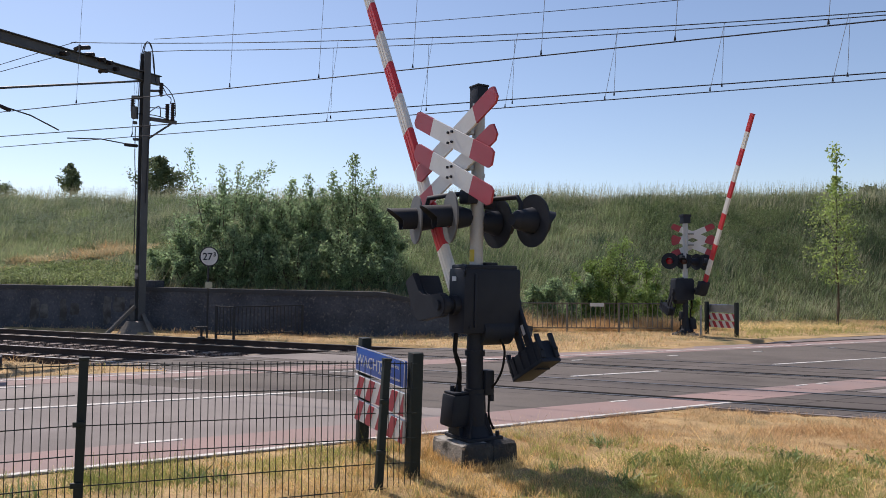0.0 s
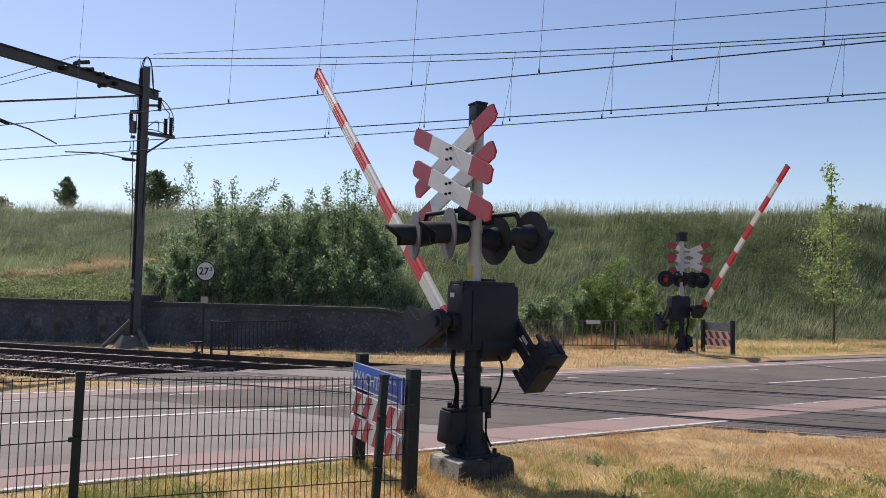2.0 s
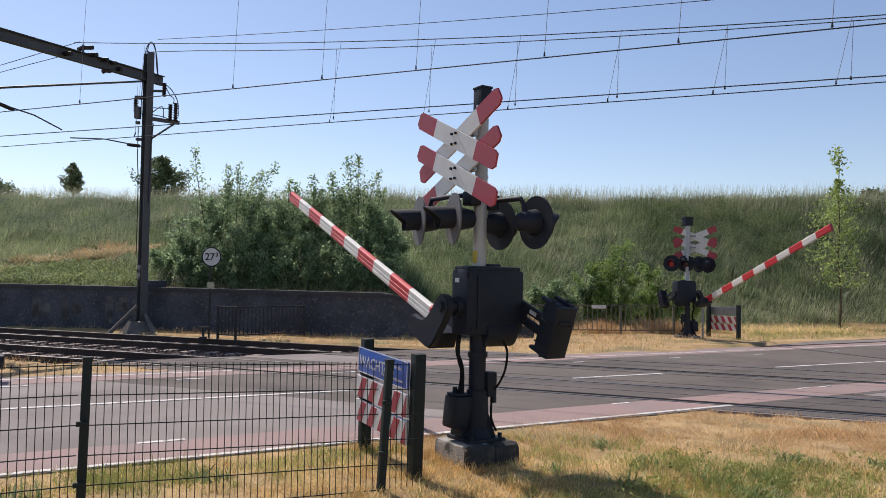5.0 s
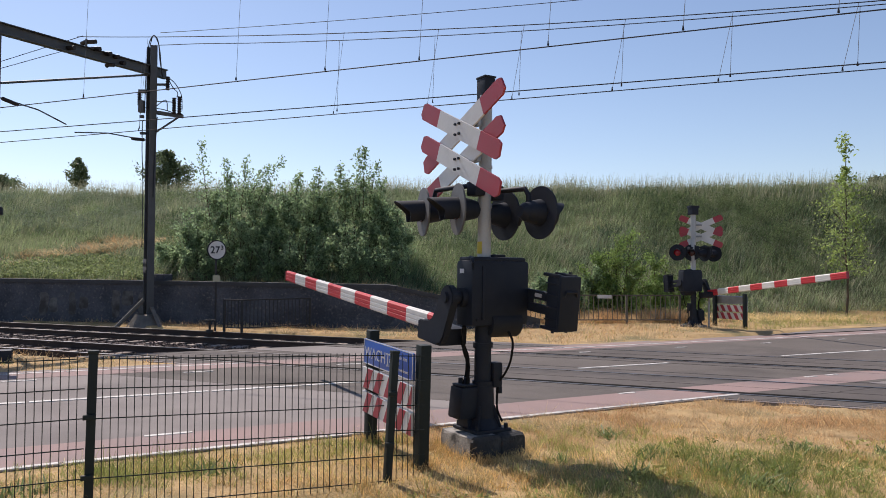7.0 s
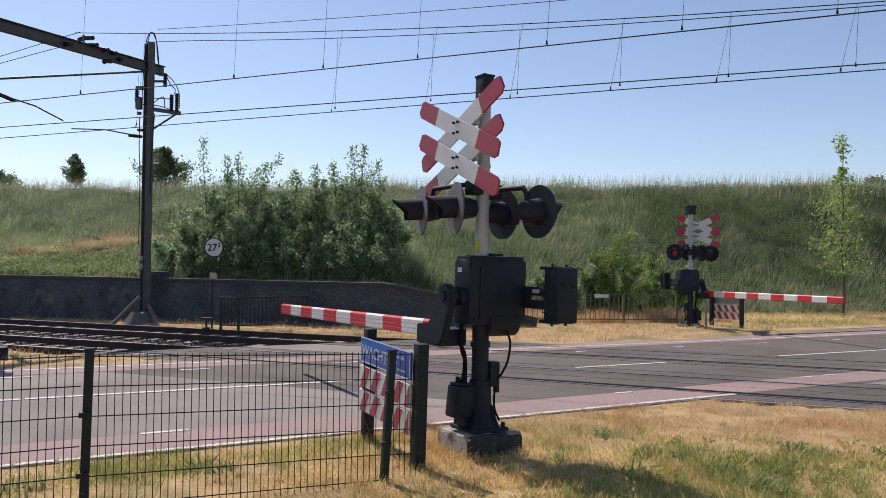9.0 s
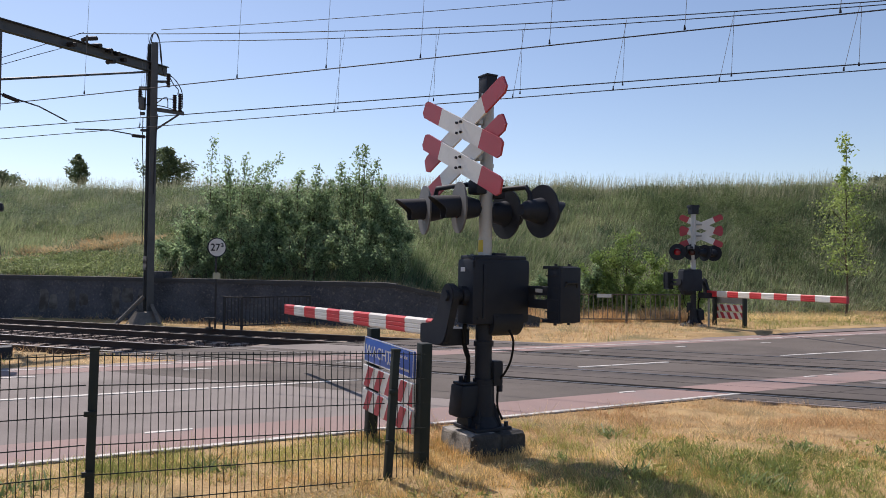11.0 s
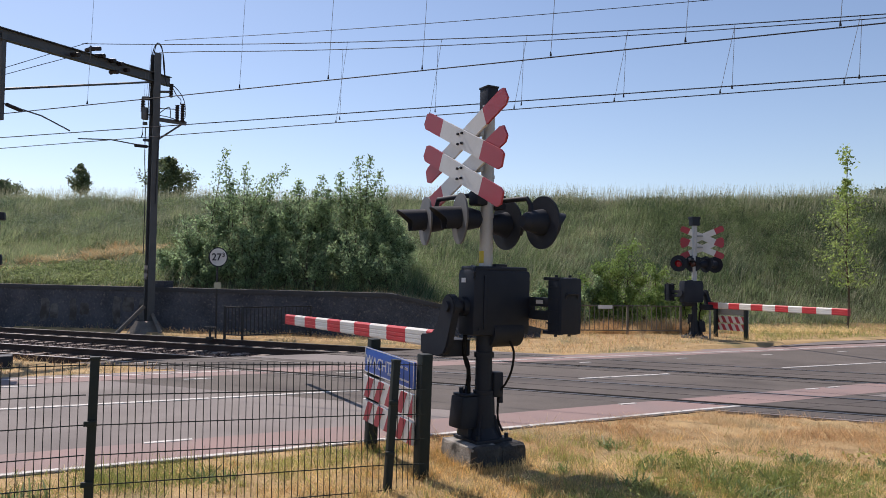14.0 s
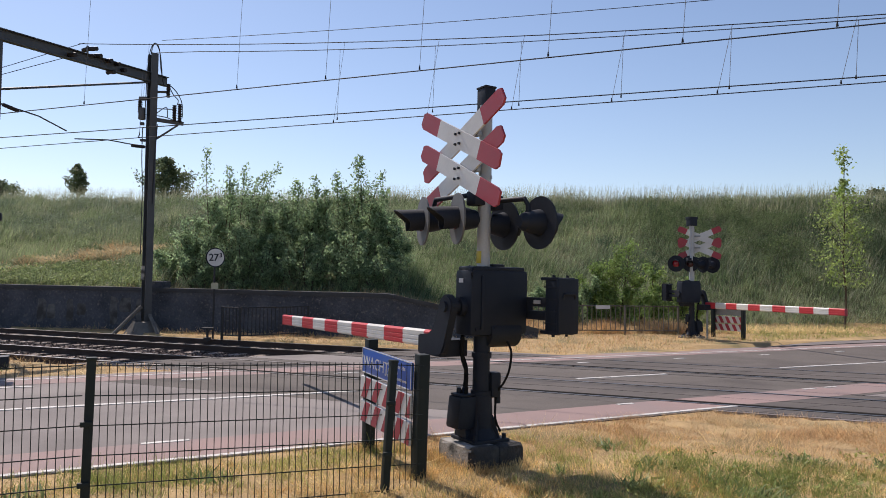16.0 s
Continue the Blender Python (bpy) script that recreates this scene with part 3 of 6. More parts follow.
def build_unit(m, lamps, yaw, label, slat=1.55, lift=0.0):
    u = thing("crossing_barrier_post", m, label, "barrier", "level crossing barriers")
    # concrete foundation, worn and slightly askew
    bm = bmesh.new()
    box(bm, 0.60, 0.34, 0.46, at(-0.01, 0.145, -0.045), 0.04)
    box(bm, 0.61, 0.30, 0.46, at(-0.01, -0.165, -0.048), 0.055)
    for v in bm.verts:
        v.co += Vector((random.uniform(-1, 1), random.uniform(-1, 1), random.uniform(-1, 1))) * 0.010
        if v.co.z > 0.1:
            v.co.x *= 0.93; v.co.y *= 0.94
    f = part("foundation", bm, CONCRETE, u, "weathered concrete block, its shaded half coloured near black", smooth=False)
    # faces turned from the sun get their shade as near-black colour
    f.data.materials.append(CONCRETE_SHADED)
    for p in f.data.polygons:
        p.material_index = 1 if p.center.y < -0.02 or p.center.x < -0.26 else 0
    bm = bmesh.new()
    box(bm, 0.40, 0.40, 0.03, at(0, 0, 0.20), 0.005)
    cyl(bm, 0.17, 0.115, 0.10, at(0, 0, 0.26), 24)
    cyl(bm, 0.118, 0.105, 0.30, at(0, 0, 0.45), 24)
    for k in range(4):
        outline(bm, [(0.08, 0.21), (0.19, 0.21), (0.12, 0.42), (0.08, 0.42)], 0.014, rot('Z', 45 + 90 * k))
    part("base_flange", bm, BLACK_MATT, u)
    for x in (-0.16, 0.16):
        for y in (-0.16, 0.16):
            bm = bmesh.new()
            cyl(bm, 0.022, 0.022, 0.05, at(x, y, 0.235), 6)
            part("bolt", bm, BLACK_MATT, u)
    bm = bmesh.new()
    cyl(bm, 0.083, 0.078, 0.95, at(0, 0, 0.80), 28)
    cyl(bm, 0.098, 0.098, 0.05, at(0, 0, 0.62), 28)
    cyl(bm, 0.095, 0.095, 0.05, at(0, 0, 0.98), 28)
    part("lower_post", bm, BLACK_MATT, u)
    bm = bmesh.new()
    box(bm, 0.22, 0.19, 0.30, at(0.05, 0.17, 0.45), 0.03)
    for v in bm.verts:
        if v.co.z < 0.36:
            v.co.y += 0.025
    box(bm, 0.18, 0.16, 0.02, at(0.05, 0.17, 0.61), 0.006)
    cyl(bm, 0.028, 0.028, 0.07, at(0.04, 0.15, 0.645), 12)
    cyl(bm, 0.022, 0.022, 0.06, at(0.09, 0.19, 0.64), 12)
    outline(bm, [(-0.05, 0.20), (0.15, 0.20), (0.13, 0.31), (-0.02, 0.31)], 0.05, at(0, 0.16, 0))
    part("junction_box", bm, BLACK, u, "black plastic junction box")
    bm = bmesh.new()
    box(bm, 0.11, 0.11, 0.24, at(-0.04, -0.115, 0.70), 0.025)
    cyl(bm, 0.03, 0.03, 0.06, at(-0.06, -0.15, 0.555), 12)
    part("terminal_box", bm, BLACK_MATT, u)
    for pts, r in (([(0.07, 0.17, 1.16), (0.09, 0.17, 1.0), (0.07, 0.13, 0.86), (0.06, 0.14, 0.70), (0.06, 0.18, 0.60)], 0.02),
                   ([(0.03, 0.19, 1.16), (0.04, 0.19, 0.95), (0.02, 0.15, 0.80), (0.02, 0.16, 0.62)], 0.016),
                   ([(-0.12, -0.20, 1.12), (-0.20, -0.20, 1.02), (-0.20, -0.18, 0.85), (-0.14, -0.16, 0.72), (-0.08, -0.13, 0.62), (-0.1, -0.1, 0.4), (-0.13, -0.14, 0.27)], 0.011),
                   ([(-0.05, -0.05, 1.06), (-0.12, -0.16, 1.12), (-0.14, -0.30, 1.17)], 0.010)):
        part("cable", tube(bmesh.new(), eased(pts), r), RUBBER, u, "black cable")
    # gear housing
    bm = bmesh.new()
    box(bm, 0.29, 0.66, 0.62, at(0, -0.105, 1.475), 0.045)
    for v in bm.verts:
        if v.co.z < 1.25:
            v.co.x *= 0.96
    h = part("gear_housing", bm, BLACK, u, "black glossy gear housing")
    bm = bmesh.new()
    box(bm, 0.26, 0.60, 0.05, at(0, -0.10, 1.79), 0.02)
    box(bm, 0.12, 0.14, 0.03, at(-0.03, -0.12, 1.825), 0.01)
    part("cover_lid", bm, BLACK, h)
    bm = bmesh.new()
    cyl(bm, 0.14, 0.14, 0.34, at(-0.02, -0.18, 1.19) @ rot('X', 90), 24)
    part("motor_pan", bm, BLACK_MATT, h)
    bm = bmesh.new()
    box(bm, 0.07, 0.004, 0.042, at(0.03, 0.2275, 1.68))
    part("label_plate", bm, PALE_LABEL, h, "pale label plate", smooth=False)
    bm = bmesh.new()
    box(bm, 0.02, 0.03, 0.50, at(-0.148, 0.10, 1.48), 0.006)
    part("edge_rib", bm, BLACK, h)
    bm = bmesh.new()
    box(bm, 0.045, 0.20, 0.045, at(-0.11, 0.12, 1.785), 0.018)
    box(bm, 0.05, 0.36, 0.035, at(-0.10, -0.20, 1.79), 0.015)
    tube(bm, [(-0.13, 0.21, 1.70), (-0.15, 0.225, 1.76), (-0.13, 0.20, 1.80), (-0.02, 0.17, 1.815)], 0.012, 6)
    part("lid_clamp", bm, BLACK, h)
    for y, z in ((0.16, 1.23), (-0.36, 1.23), (-0.05, 1.24)):
        bm = bmesh.new()
        cyl(bm, 0.014, 0.014, 0.014, at(-0.148, y, z) @ rot('Y', 90), 6)
        part("bolt", bm, BLACK_MATT, h)
    for y in (0.25, -0.45):
        bm = bmesh.new()
        cyl(bm, 0.09, 0.09, 0.06, at(0, y, 1.435) @ rot('X', 90), 24)
        part("hub", bm, BLACK_MATT, h)
    # upper post
    bm = bmesh.new()
    cyl(bm, 0.064 + lift * 0.08, 0.062 + lift * 0.08, 1.62 + lift, at(0, 0, 2.55 + lift / 2), 28)
    cyl(bm, 0.070, 0.070, 0.04, at(0, 0, 2.30), 28)
    cyl(bm, 0.070, 0.070, 0.03, at(0, 0, 2.67), 28)
    part("upper_post", bm, POST_GREY, u, "light grey steel post")
    bm = bmesh.new()
    arc = [radians(20 + 9 * k) for k in range(13)]
    rows = [[bm.verts.new((r * math.cos(a), r * math.sin(a), z)) for a in arc] for r, z in ((0.0645, 1.845), (0.067, 1.85), (0.067, 1.955), (0.0645, 1.96))]
    for p, q in zip(rows, rows[1:]):
        for k in range(len(arc) - 1):
            bm.faces.new((p[k], p[k + 1], q[k + 1], q[k]))
    part("yellow_band", bm, YELLOW, u, "yellow tape band")
    bm = bmesh.new()
    box(bm, 0.15 + 0.4 * lift, 0.12 + 0.7 * lift, 0.23, at(0, 0, 3.41 + lift), 0.015)
    box(bm, 0.16 + 0.4 * lift, 0.13 + 0.9 * lift, 0.02 + 0.3 * lift, at(0, 0, 3.53 + lift), 0.006)
    part("bell_box", bm, BLACK, u, "black bell housing")
    # crossbucks
    for z, y0 in ((3.055 + lift / 2, 0.135), (2.715 + lift / 2, 0.135)):
        cross_arm(u, (0.225, z), 23.5, y0, yaw, slat)
        cross_arm(u, (0.225, z), -23.5, y0 + 0.028, yaw, slat)
        bm = bmesh.new()
        box(bm, 0.30, 0.04, 0.05, rot("Z", yaw) @ at(0.10, 0.10, z + 0.02), 0.005)
        part("clamp", bm, GALV, u)
        for dx in (-0.035, 0.035):
            for dz in (-0.05, 0.05):
                bm = bmesh.new()
                cyl(bm, 0.013, 0.013, 0.02, rot('Z', yaw) @ at(0.225 + dx, y0 + 0.048, z + dz) @ rot('X', 90), 8)
                part("bolt", bm, BLACK_MATT, u)
    # signal lamps on two bracket arms
    for pts in ([(0, 0.06, 2.46), (0.05, 0.13, 2.49), (0.30, 0.17, 2.49), (0.58, 0.20, 2.485), (0.61, 0.20, 2.42), (0.62, 0.20, 2.27)],
                [(0, -0.05, 2.43), (-0.02, -0.11, 2.445), (-0.18, -0.14, 2.445), (-0.42, -0.16, 2.44), (-0.46, -0.17, 2.38), (-0.47, -0.17, 2.23)]):
        part("lamp_bracket", tube(bmesh.new(), pts, 0.024, 10), BLACK_MATT, u)
    for x, y, z in ((0, 0.10, 2.46), (0, -0.11, 2.43)):
        bm = bmesh.new()
        box(bm, 0.16, 0.12, 0.14, at(x, y, z), 0.02)
        part("bracket_clamp", bm, BLACK_MATT, u)
    for x, y, z, turn, lit, hood, front in lamps:
        lamp_unit(u, (x, y, z), turn, lit, hood, front)
    return u


def build_crank(m, label):
    """The turning crank on the gear shaft: bracket, shaft, levers and counterweight."""
    a = thing("barrier_crank", m, label, "counterweight", "barrier cranks")
    c = 0.336
    bm = bmesh.new()
    head = [(0.115 * math.cos(radians(k)), 0.115 * math.sin(radians(k))) for k in range(190, -11, -20)]
    outline(bm, head + [(0.16, -0.14), (0.22, -0.235), (0.28, -0.275), (0.50, -0.285), (0.50, -0.47), (0.14, -0.475), (0.06, -0.445), (0.01, -0.37), (-0.06, -0.14)], 0.075, at(0, 0.05, 0))
    bmesh.ops.bevel(bm, geom=list(bm.edges), offset=0.012, segments=2, affect='EDGES')
    cyl(bm, 0.05, 0.05, 0.03, at(0, 0.10, 0) @ rot('X', 90), 16)
    part("bracket", bm, BLACK_MATT, a, "black cranked bracket", smooth=False)
    bm = bmesh.new()
    box(bm, 0.40, 0.30, 0.16, at(0.29, -0.08, -c - 0.06), 0.012)
    part("boom_socket", bm, BLACK_MATT, a)
    # counterweight on the far end of the shaft
    for z in (0.055, -0.07):
        bm = bmesh.new()
        box(bm, 0.62, 0.035, 0.085, at(-0.27, -0.77, z), 0.006)
        part("counter_lever", bm, BLACK_MATT, a)
    bm = bmesh.new()
    box(bm, 0.20, 0.03, 0.16, at(-0.10, -0.77, 0), 0.02)
    cyl(bm, 0.06, 0.06, 0.80, at(0, -0.40, 0) @ rot('X', 90), 20)
    part("shaft", bm, BLACK_MATT, a)
    bm = bmesh.new()
    box(bm, 0.20, 0.20, 0.47, at(-0.60, -0.78, 0.03), 0.018)
    box(bm, 0.04, 0.23, 0.50, at(-0.70, -0.78, 0.03), 0.012)
    w = part("counterweight", bm, BLACK, a, "black cast counterweight block")
    for k in range(4):
        bm = bmesh.new()
        box(bm, 0.19, 0.215, 0.012, at(-0.59, -0.78, 0.20 - 0.11 * k))
        part("weight_plate", bm, BLACK_MATT, w)
    for z in (0.275, -0.215):
        bm = bmesh.new()
        box(bm, 0.24, 0.05, 0.03, at(-0.56, -0.70, z), 0.008)
        box(bm, 0.24, 0.05, 0.03, at(-0.56, -0.86, z), 0.008)
        part("clamp_bar", bm, BLACK_MATT, w)
        for y in (-0.70, -0.86):
            bm = bmesh.new()
            cyl(bm, 0.016, 0.016, 0.03, at(-0.60, y, z + (0.02 if z > 0 else -0.02)), 6)
            part("bolt", bm, BLACK_MATT, w)
    bm = bmesh.new()
    tube(bm, [(-0.715, -0.71, 0.10), (-0.735, -0.72, 0.14), (-0.735, -0.84, 0.14), (-0.715, -0.85, 0.10)], 0.012, 6)
    part("lifting_handle", bm, BLACK_MATT, w)
    bm = bmesh.new()
    box(bm, 0.10, 0.006, 0.035, at(-0.30, -0.748, 0.055))
    part("label_plate", bm, PALE_LABEL, a, "pale label plate", smooth=False)
    return a


def build_boom(m, x0, first, length, c, label):
    """The striped boom; it lies at depth c under its turning point, from x0 to length, its root stripe as far as first."""
    a = thing("barrier_boom", m, label, "barrier boom", "barrier booms")
    # boom in stripes, red at the tip
    n = 11
    ends = [x0] + [first + (length - first) * k / (n - 1) for k in range(n)]
    for k in range(n):
        red = k % 2 == 0
        e0, e1 = ends[k], ends[k + 1]
        hgt = 0.090 - 0.008 * (k + 0.5) / n
        prof = [(-0.035, -hgt + 0.02), (-0.015, -hgt), (0.015, -hgt), (0.035, -hgt + 0.02), (0.035, -0.036), (0.030, -0.033), (0.030, -0.024), (0.035, -0.021),
                (0.035, 0.012), (0.030, 0.015), (0.030, 0.024), (0.035, 0.027), (0.035, hgt - 0.02), (0.015, hgt), (-0.015, hgt), (-0.035, hgt - 0.02),
                (-0.035, 0.027), (-0.030, 0.024), (-0.030, 0.015), (-0.035, 0.012), (-0.035, -0.021), (-0.030, -0.024), (-0.030, -0.033), (-0.035, -0.036)]
        bm = bmesh.new()
        p = [bm.verts.new((e0, y, z - c)) for y, z in prof]
        q = [bm.verts.new((e1, y, z - c)) for y, z in prof]
        for j in range(len(prof)):
            bm.faces.new((p[j], p[(j + 1) % len(prof)], q[(j + 1) % len(prof)], q[j]))
        bm.faces.new(p); bm.faces.new(q)
        part("boom_stripe", bm, BOOM_RED if red else BOOM_WHITE, a, "red boom stripe" if red else "white boom stripe", smooth=False)
    bm = bmesh.new()
    box(bm, 0.02, 0.076, 0.165, at(length + 0.008, 0, -c), 0.006)
    part("end_cap", bm, SIGN_RED, a)
    return a


NEAR_LAMPS = [(0.62, 0.32, 2.265, -15, False, 0.29, True), (0.10, 0.24, 2.265, -15, False, 0.29, True),
              (0.02, -0.25, 2.225, 180, False, 0.24, False), (-0.47, -0.30, 2.225, 180, False, 0.24, False)]
FAR_LAMPS = [(-0.02, -0.52, 2.33, 228, True, 0.20, False), (0.02, -0.06, 2.33, 228, False, 0.20, False),
             (0.13, 0.30, 2.31, 10, False, 0.24, False), (-0.12, 0.80, 2.31, 30, False, 0.24, False)]
near_post = build_unit(NEAR_AT, NEAR_LAMPS, 0, "black level crossing barrier post with crossbucks on concrete base")
far_post = build_unit(FAR_AT, FAR_LAMPS, 58, "distant level crossing post with red lamp lit by the road", 1.34, 0.17)
NEAR_HUB, FAR_HUB = NEAR_AT @ Matrix.Translation(HUB), FAR_AT @ Matrix.Translation(HUB)
BOOM_HUB = pose(0.277, 7.013, 0.823, 0, 0, 118.62)
near_crank = build_crank(NEAR_HUB, "black barrier crank with heavy cast counterweight")
far_crank = build_crank(FAR_HUB, "far black barrier crank with counterweight")
near_boom = build_boom(BOOM_HUB, 0.76, 0.89, 6.017, -0.261, "red and white striped barrier boom over the road")
far_boom = build_boom(FAR_HUB, 0.24, 0.716, 5.475, 0.336, "far red and white striped barrier boom beyond the tracks")


bm = bmesh.new()
cyl(bm, 0.03, 0.03, 1.02, at(0, 0, 0.46), 10)
tagged(part("support_pole", bm, GALV, at=pose(7.92, 22.05, -0.05)), "thin pale steel pole beside the far barrier", "pole")


# ---- warning boards ----
def build_board(m, label, both=False):
    """A waiting board: two posts, a blue text board and two red-and-white planks; local x along it."""
    b = thing("warning_board", m, label, "warning sign", "warning boards")
    for x in (-0.50, 0.56):
        bm = bmesh.new()
        box(bm, 0.10, 0.10, 1.30, at(x, 0, 0.45), 0.008)
        part("post", bm, FENCE_GREEN, b, "dark green square post")
    bm = bmesh.new()
    box(bm, 1.06, 0.02, 0.235, at(0, -0.07, 0.905), 0.006)
    blue = part("text_board", bm, BLUE, b, "blue board with white warning text")
    bm = bmesh.new()
    for z in (0.79, 1.02):
        box(bm, 1.03, 0.004, 0.008, at(0, -0.0815, z))
    for x in (-0.515, 0.515):
        box(bm, 0.008, 0.004, 0.222, at(x, -0.0815, 0.905))
    part("white_border", bm, SIGN_WHITE, blue, smooth=False)

    def text(body, size, x, z):
        cu = bpy.data.curves.new("lettering", 'FONT')
        cu.body, cu.size, cu.extrude = body, size, 0.001
        tmp = new("lettering", cu)
        dg = bpy.context.evaluated_depsgraph_get()
        me = bpy.data.meshes.new_from_object(tmp.evaluated_get(dg))
        bpy.data.objects.remove(tmp)
        me.materials.clear(); me.materials.append(SIGN_WHITE)
        ob = new("lettering", me)
        ob.parent = blue
        ob.matrix_basis = at(x, -0.083, z) @ rot('X', 90)
        tagged(ob, "white lettering")
    text("WACHT", 0.15, -0.49, 0.85)
    text("tot het rode licht", 0.05, 0.06, 0.935)
    text("gedoofd is", 0.05, 0.06, 0.885)
    text("er kan nog een trein komen", 0.04, 0.0, 0.832)
    for z in (0.65, 0.42):
        bm = bmesh.new()
        box(bm, 1.06, 0.03, 0.20, at(0, -0.072, z), 0.004)
        pl = part("plank", bm, SIGN_WHITE, b, "white plank with slanted red bars", smooth=False)
        for k in range(5):
            x = -0.50 + 0.235 * k
            pts = [(x, -0.097), (x + 0.115, -0.097), (x + 0.215, 0.097), (x + 0.10, 0.097)]
            pts = [(min(max(px, -0.525), 0.525), pz) for px, pz in pts]
            part("red_bar", outline(bmesh.new(), pts, 0.004, at(0, -0.0885, z)), SIGN_RED, pl, smooth=False)
            if both:
                part("red_bar", outline(bmesh.new(), pts, 0.004, at(0, -0.0555, z)), SIGN_RED, pl, smooth=False)
    if both:
        part("board_back", box(bmesh.new(), 1.04, 0.004, 0.225, at(0, -0.0575, 0.905)), GALV, b, "bare grey back of the board", smooth=False)
    return b


build_board(pose(-0.45, 6.80, -0.02, 0, 2.5, -60.5) , "blue and red-white warning board beside the fence")
build_board(pose(8.66, 22.3, -0.10, 0, 0, 122), "far red-white warning board beyond the crossing", True)


# ---- mesh fence along the verge ----
def build_fence():
    d = Vector((1.93, 0.96, 0)).normalized()
    yaw = math.degrees(math.atan2(d.y, d.x))
    f0 = Vector((-2.36, 4.97, 0))
    span = 2.155
    f = thing("mesh_fence", pose(*f0, 0, 0, yaw), "dark green welded wire mesh fence with square posts", "fence")
    for k in (-1, 0, 1):
        top = 1.13 if k < 1 else 1.03
        bm = bmesh.new()
        box(bm, 0.058, 0.058, top + 0.35, at(0, 0, (top - 0.35) / 2), 0.004)
        box(bm, 0.066, 0.066, 0.02, at(0, 0, top), 0.004)
        p = part("post", bm, FENCE_GREEN, f, at=at(span * k, 0, 0) @ rot('Y', 1.0 if k < 1 else 3.4))
        for z in (0.30, 0.70):
            bm = bmesh.new()
            box(bm, 0.075, 0.03, 0.035, at(-0.015, -0.04, z), 0.005)
            part("clamp", bm, FENCE_GREEN, p)
    rng = random.Random(3)
    for k in (-1, 0, 1):
        x0, x1 = span * k + 0.03, span * (k + 1) - 0.03
        z0 = 1.085 if k < 0 else 1.08
        drop = 0.0 if k < 0 else -0.075
        if k == 1:
            x1, z0, drop = x0 + 0.30, 1.0, -0.02
        def zz(x, i):
            return z0 - 0.2 * i + drop * (x - x0) / (x1 - x0)
        for i in range(6):
            bm = bmesh.new()
            tube(bm, [(x0, 0.005, zz(x0, i)), (x1, 0.005, zz(x1, i))], 0.0042, 6)
            part("horizontal_wire", bm, FENCE_GREEN, f)
        n = int((x1 - x0) / 0.05)
        for j in range(n + 1):
            x = x0 + j * 0.05
            bm = bmesh.new()
            tube(bm, [(x, 0, zz(x, 0) + 0.02), (x + rng.uniform(-0.003, 0.003), 0, zz(x, 0) - 1.06)], 0.0032, 6)
            part("vertical_wire", bm, FENCE_GREEN, f)


build_fence()


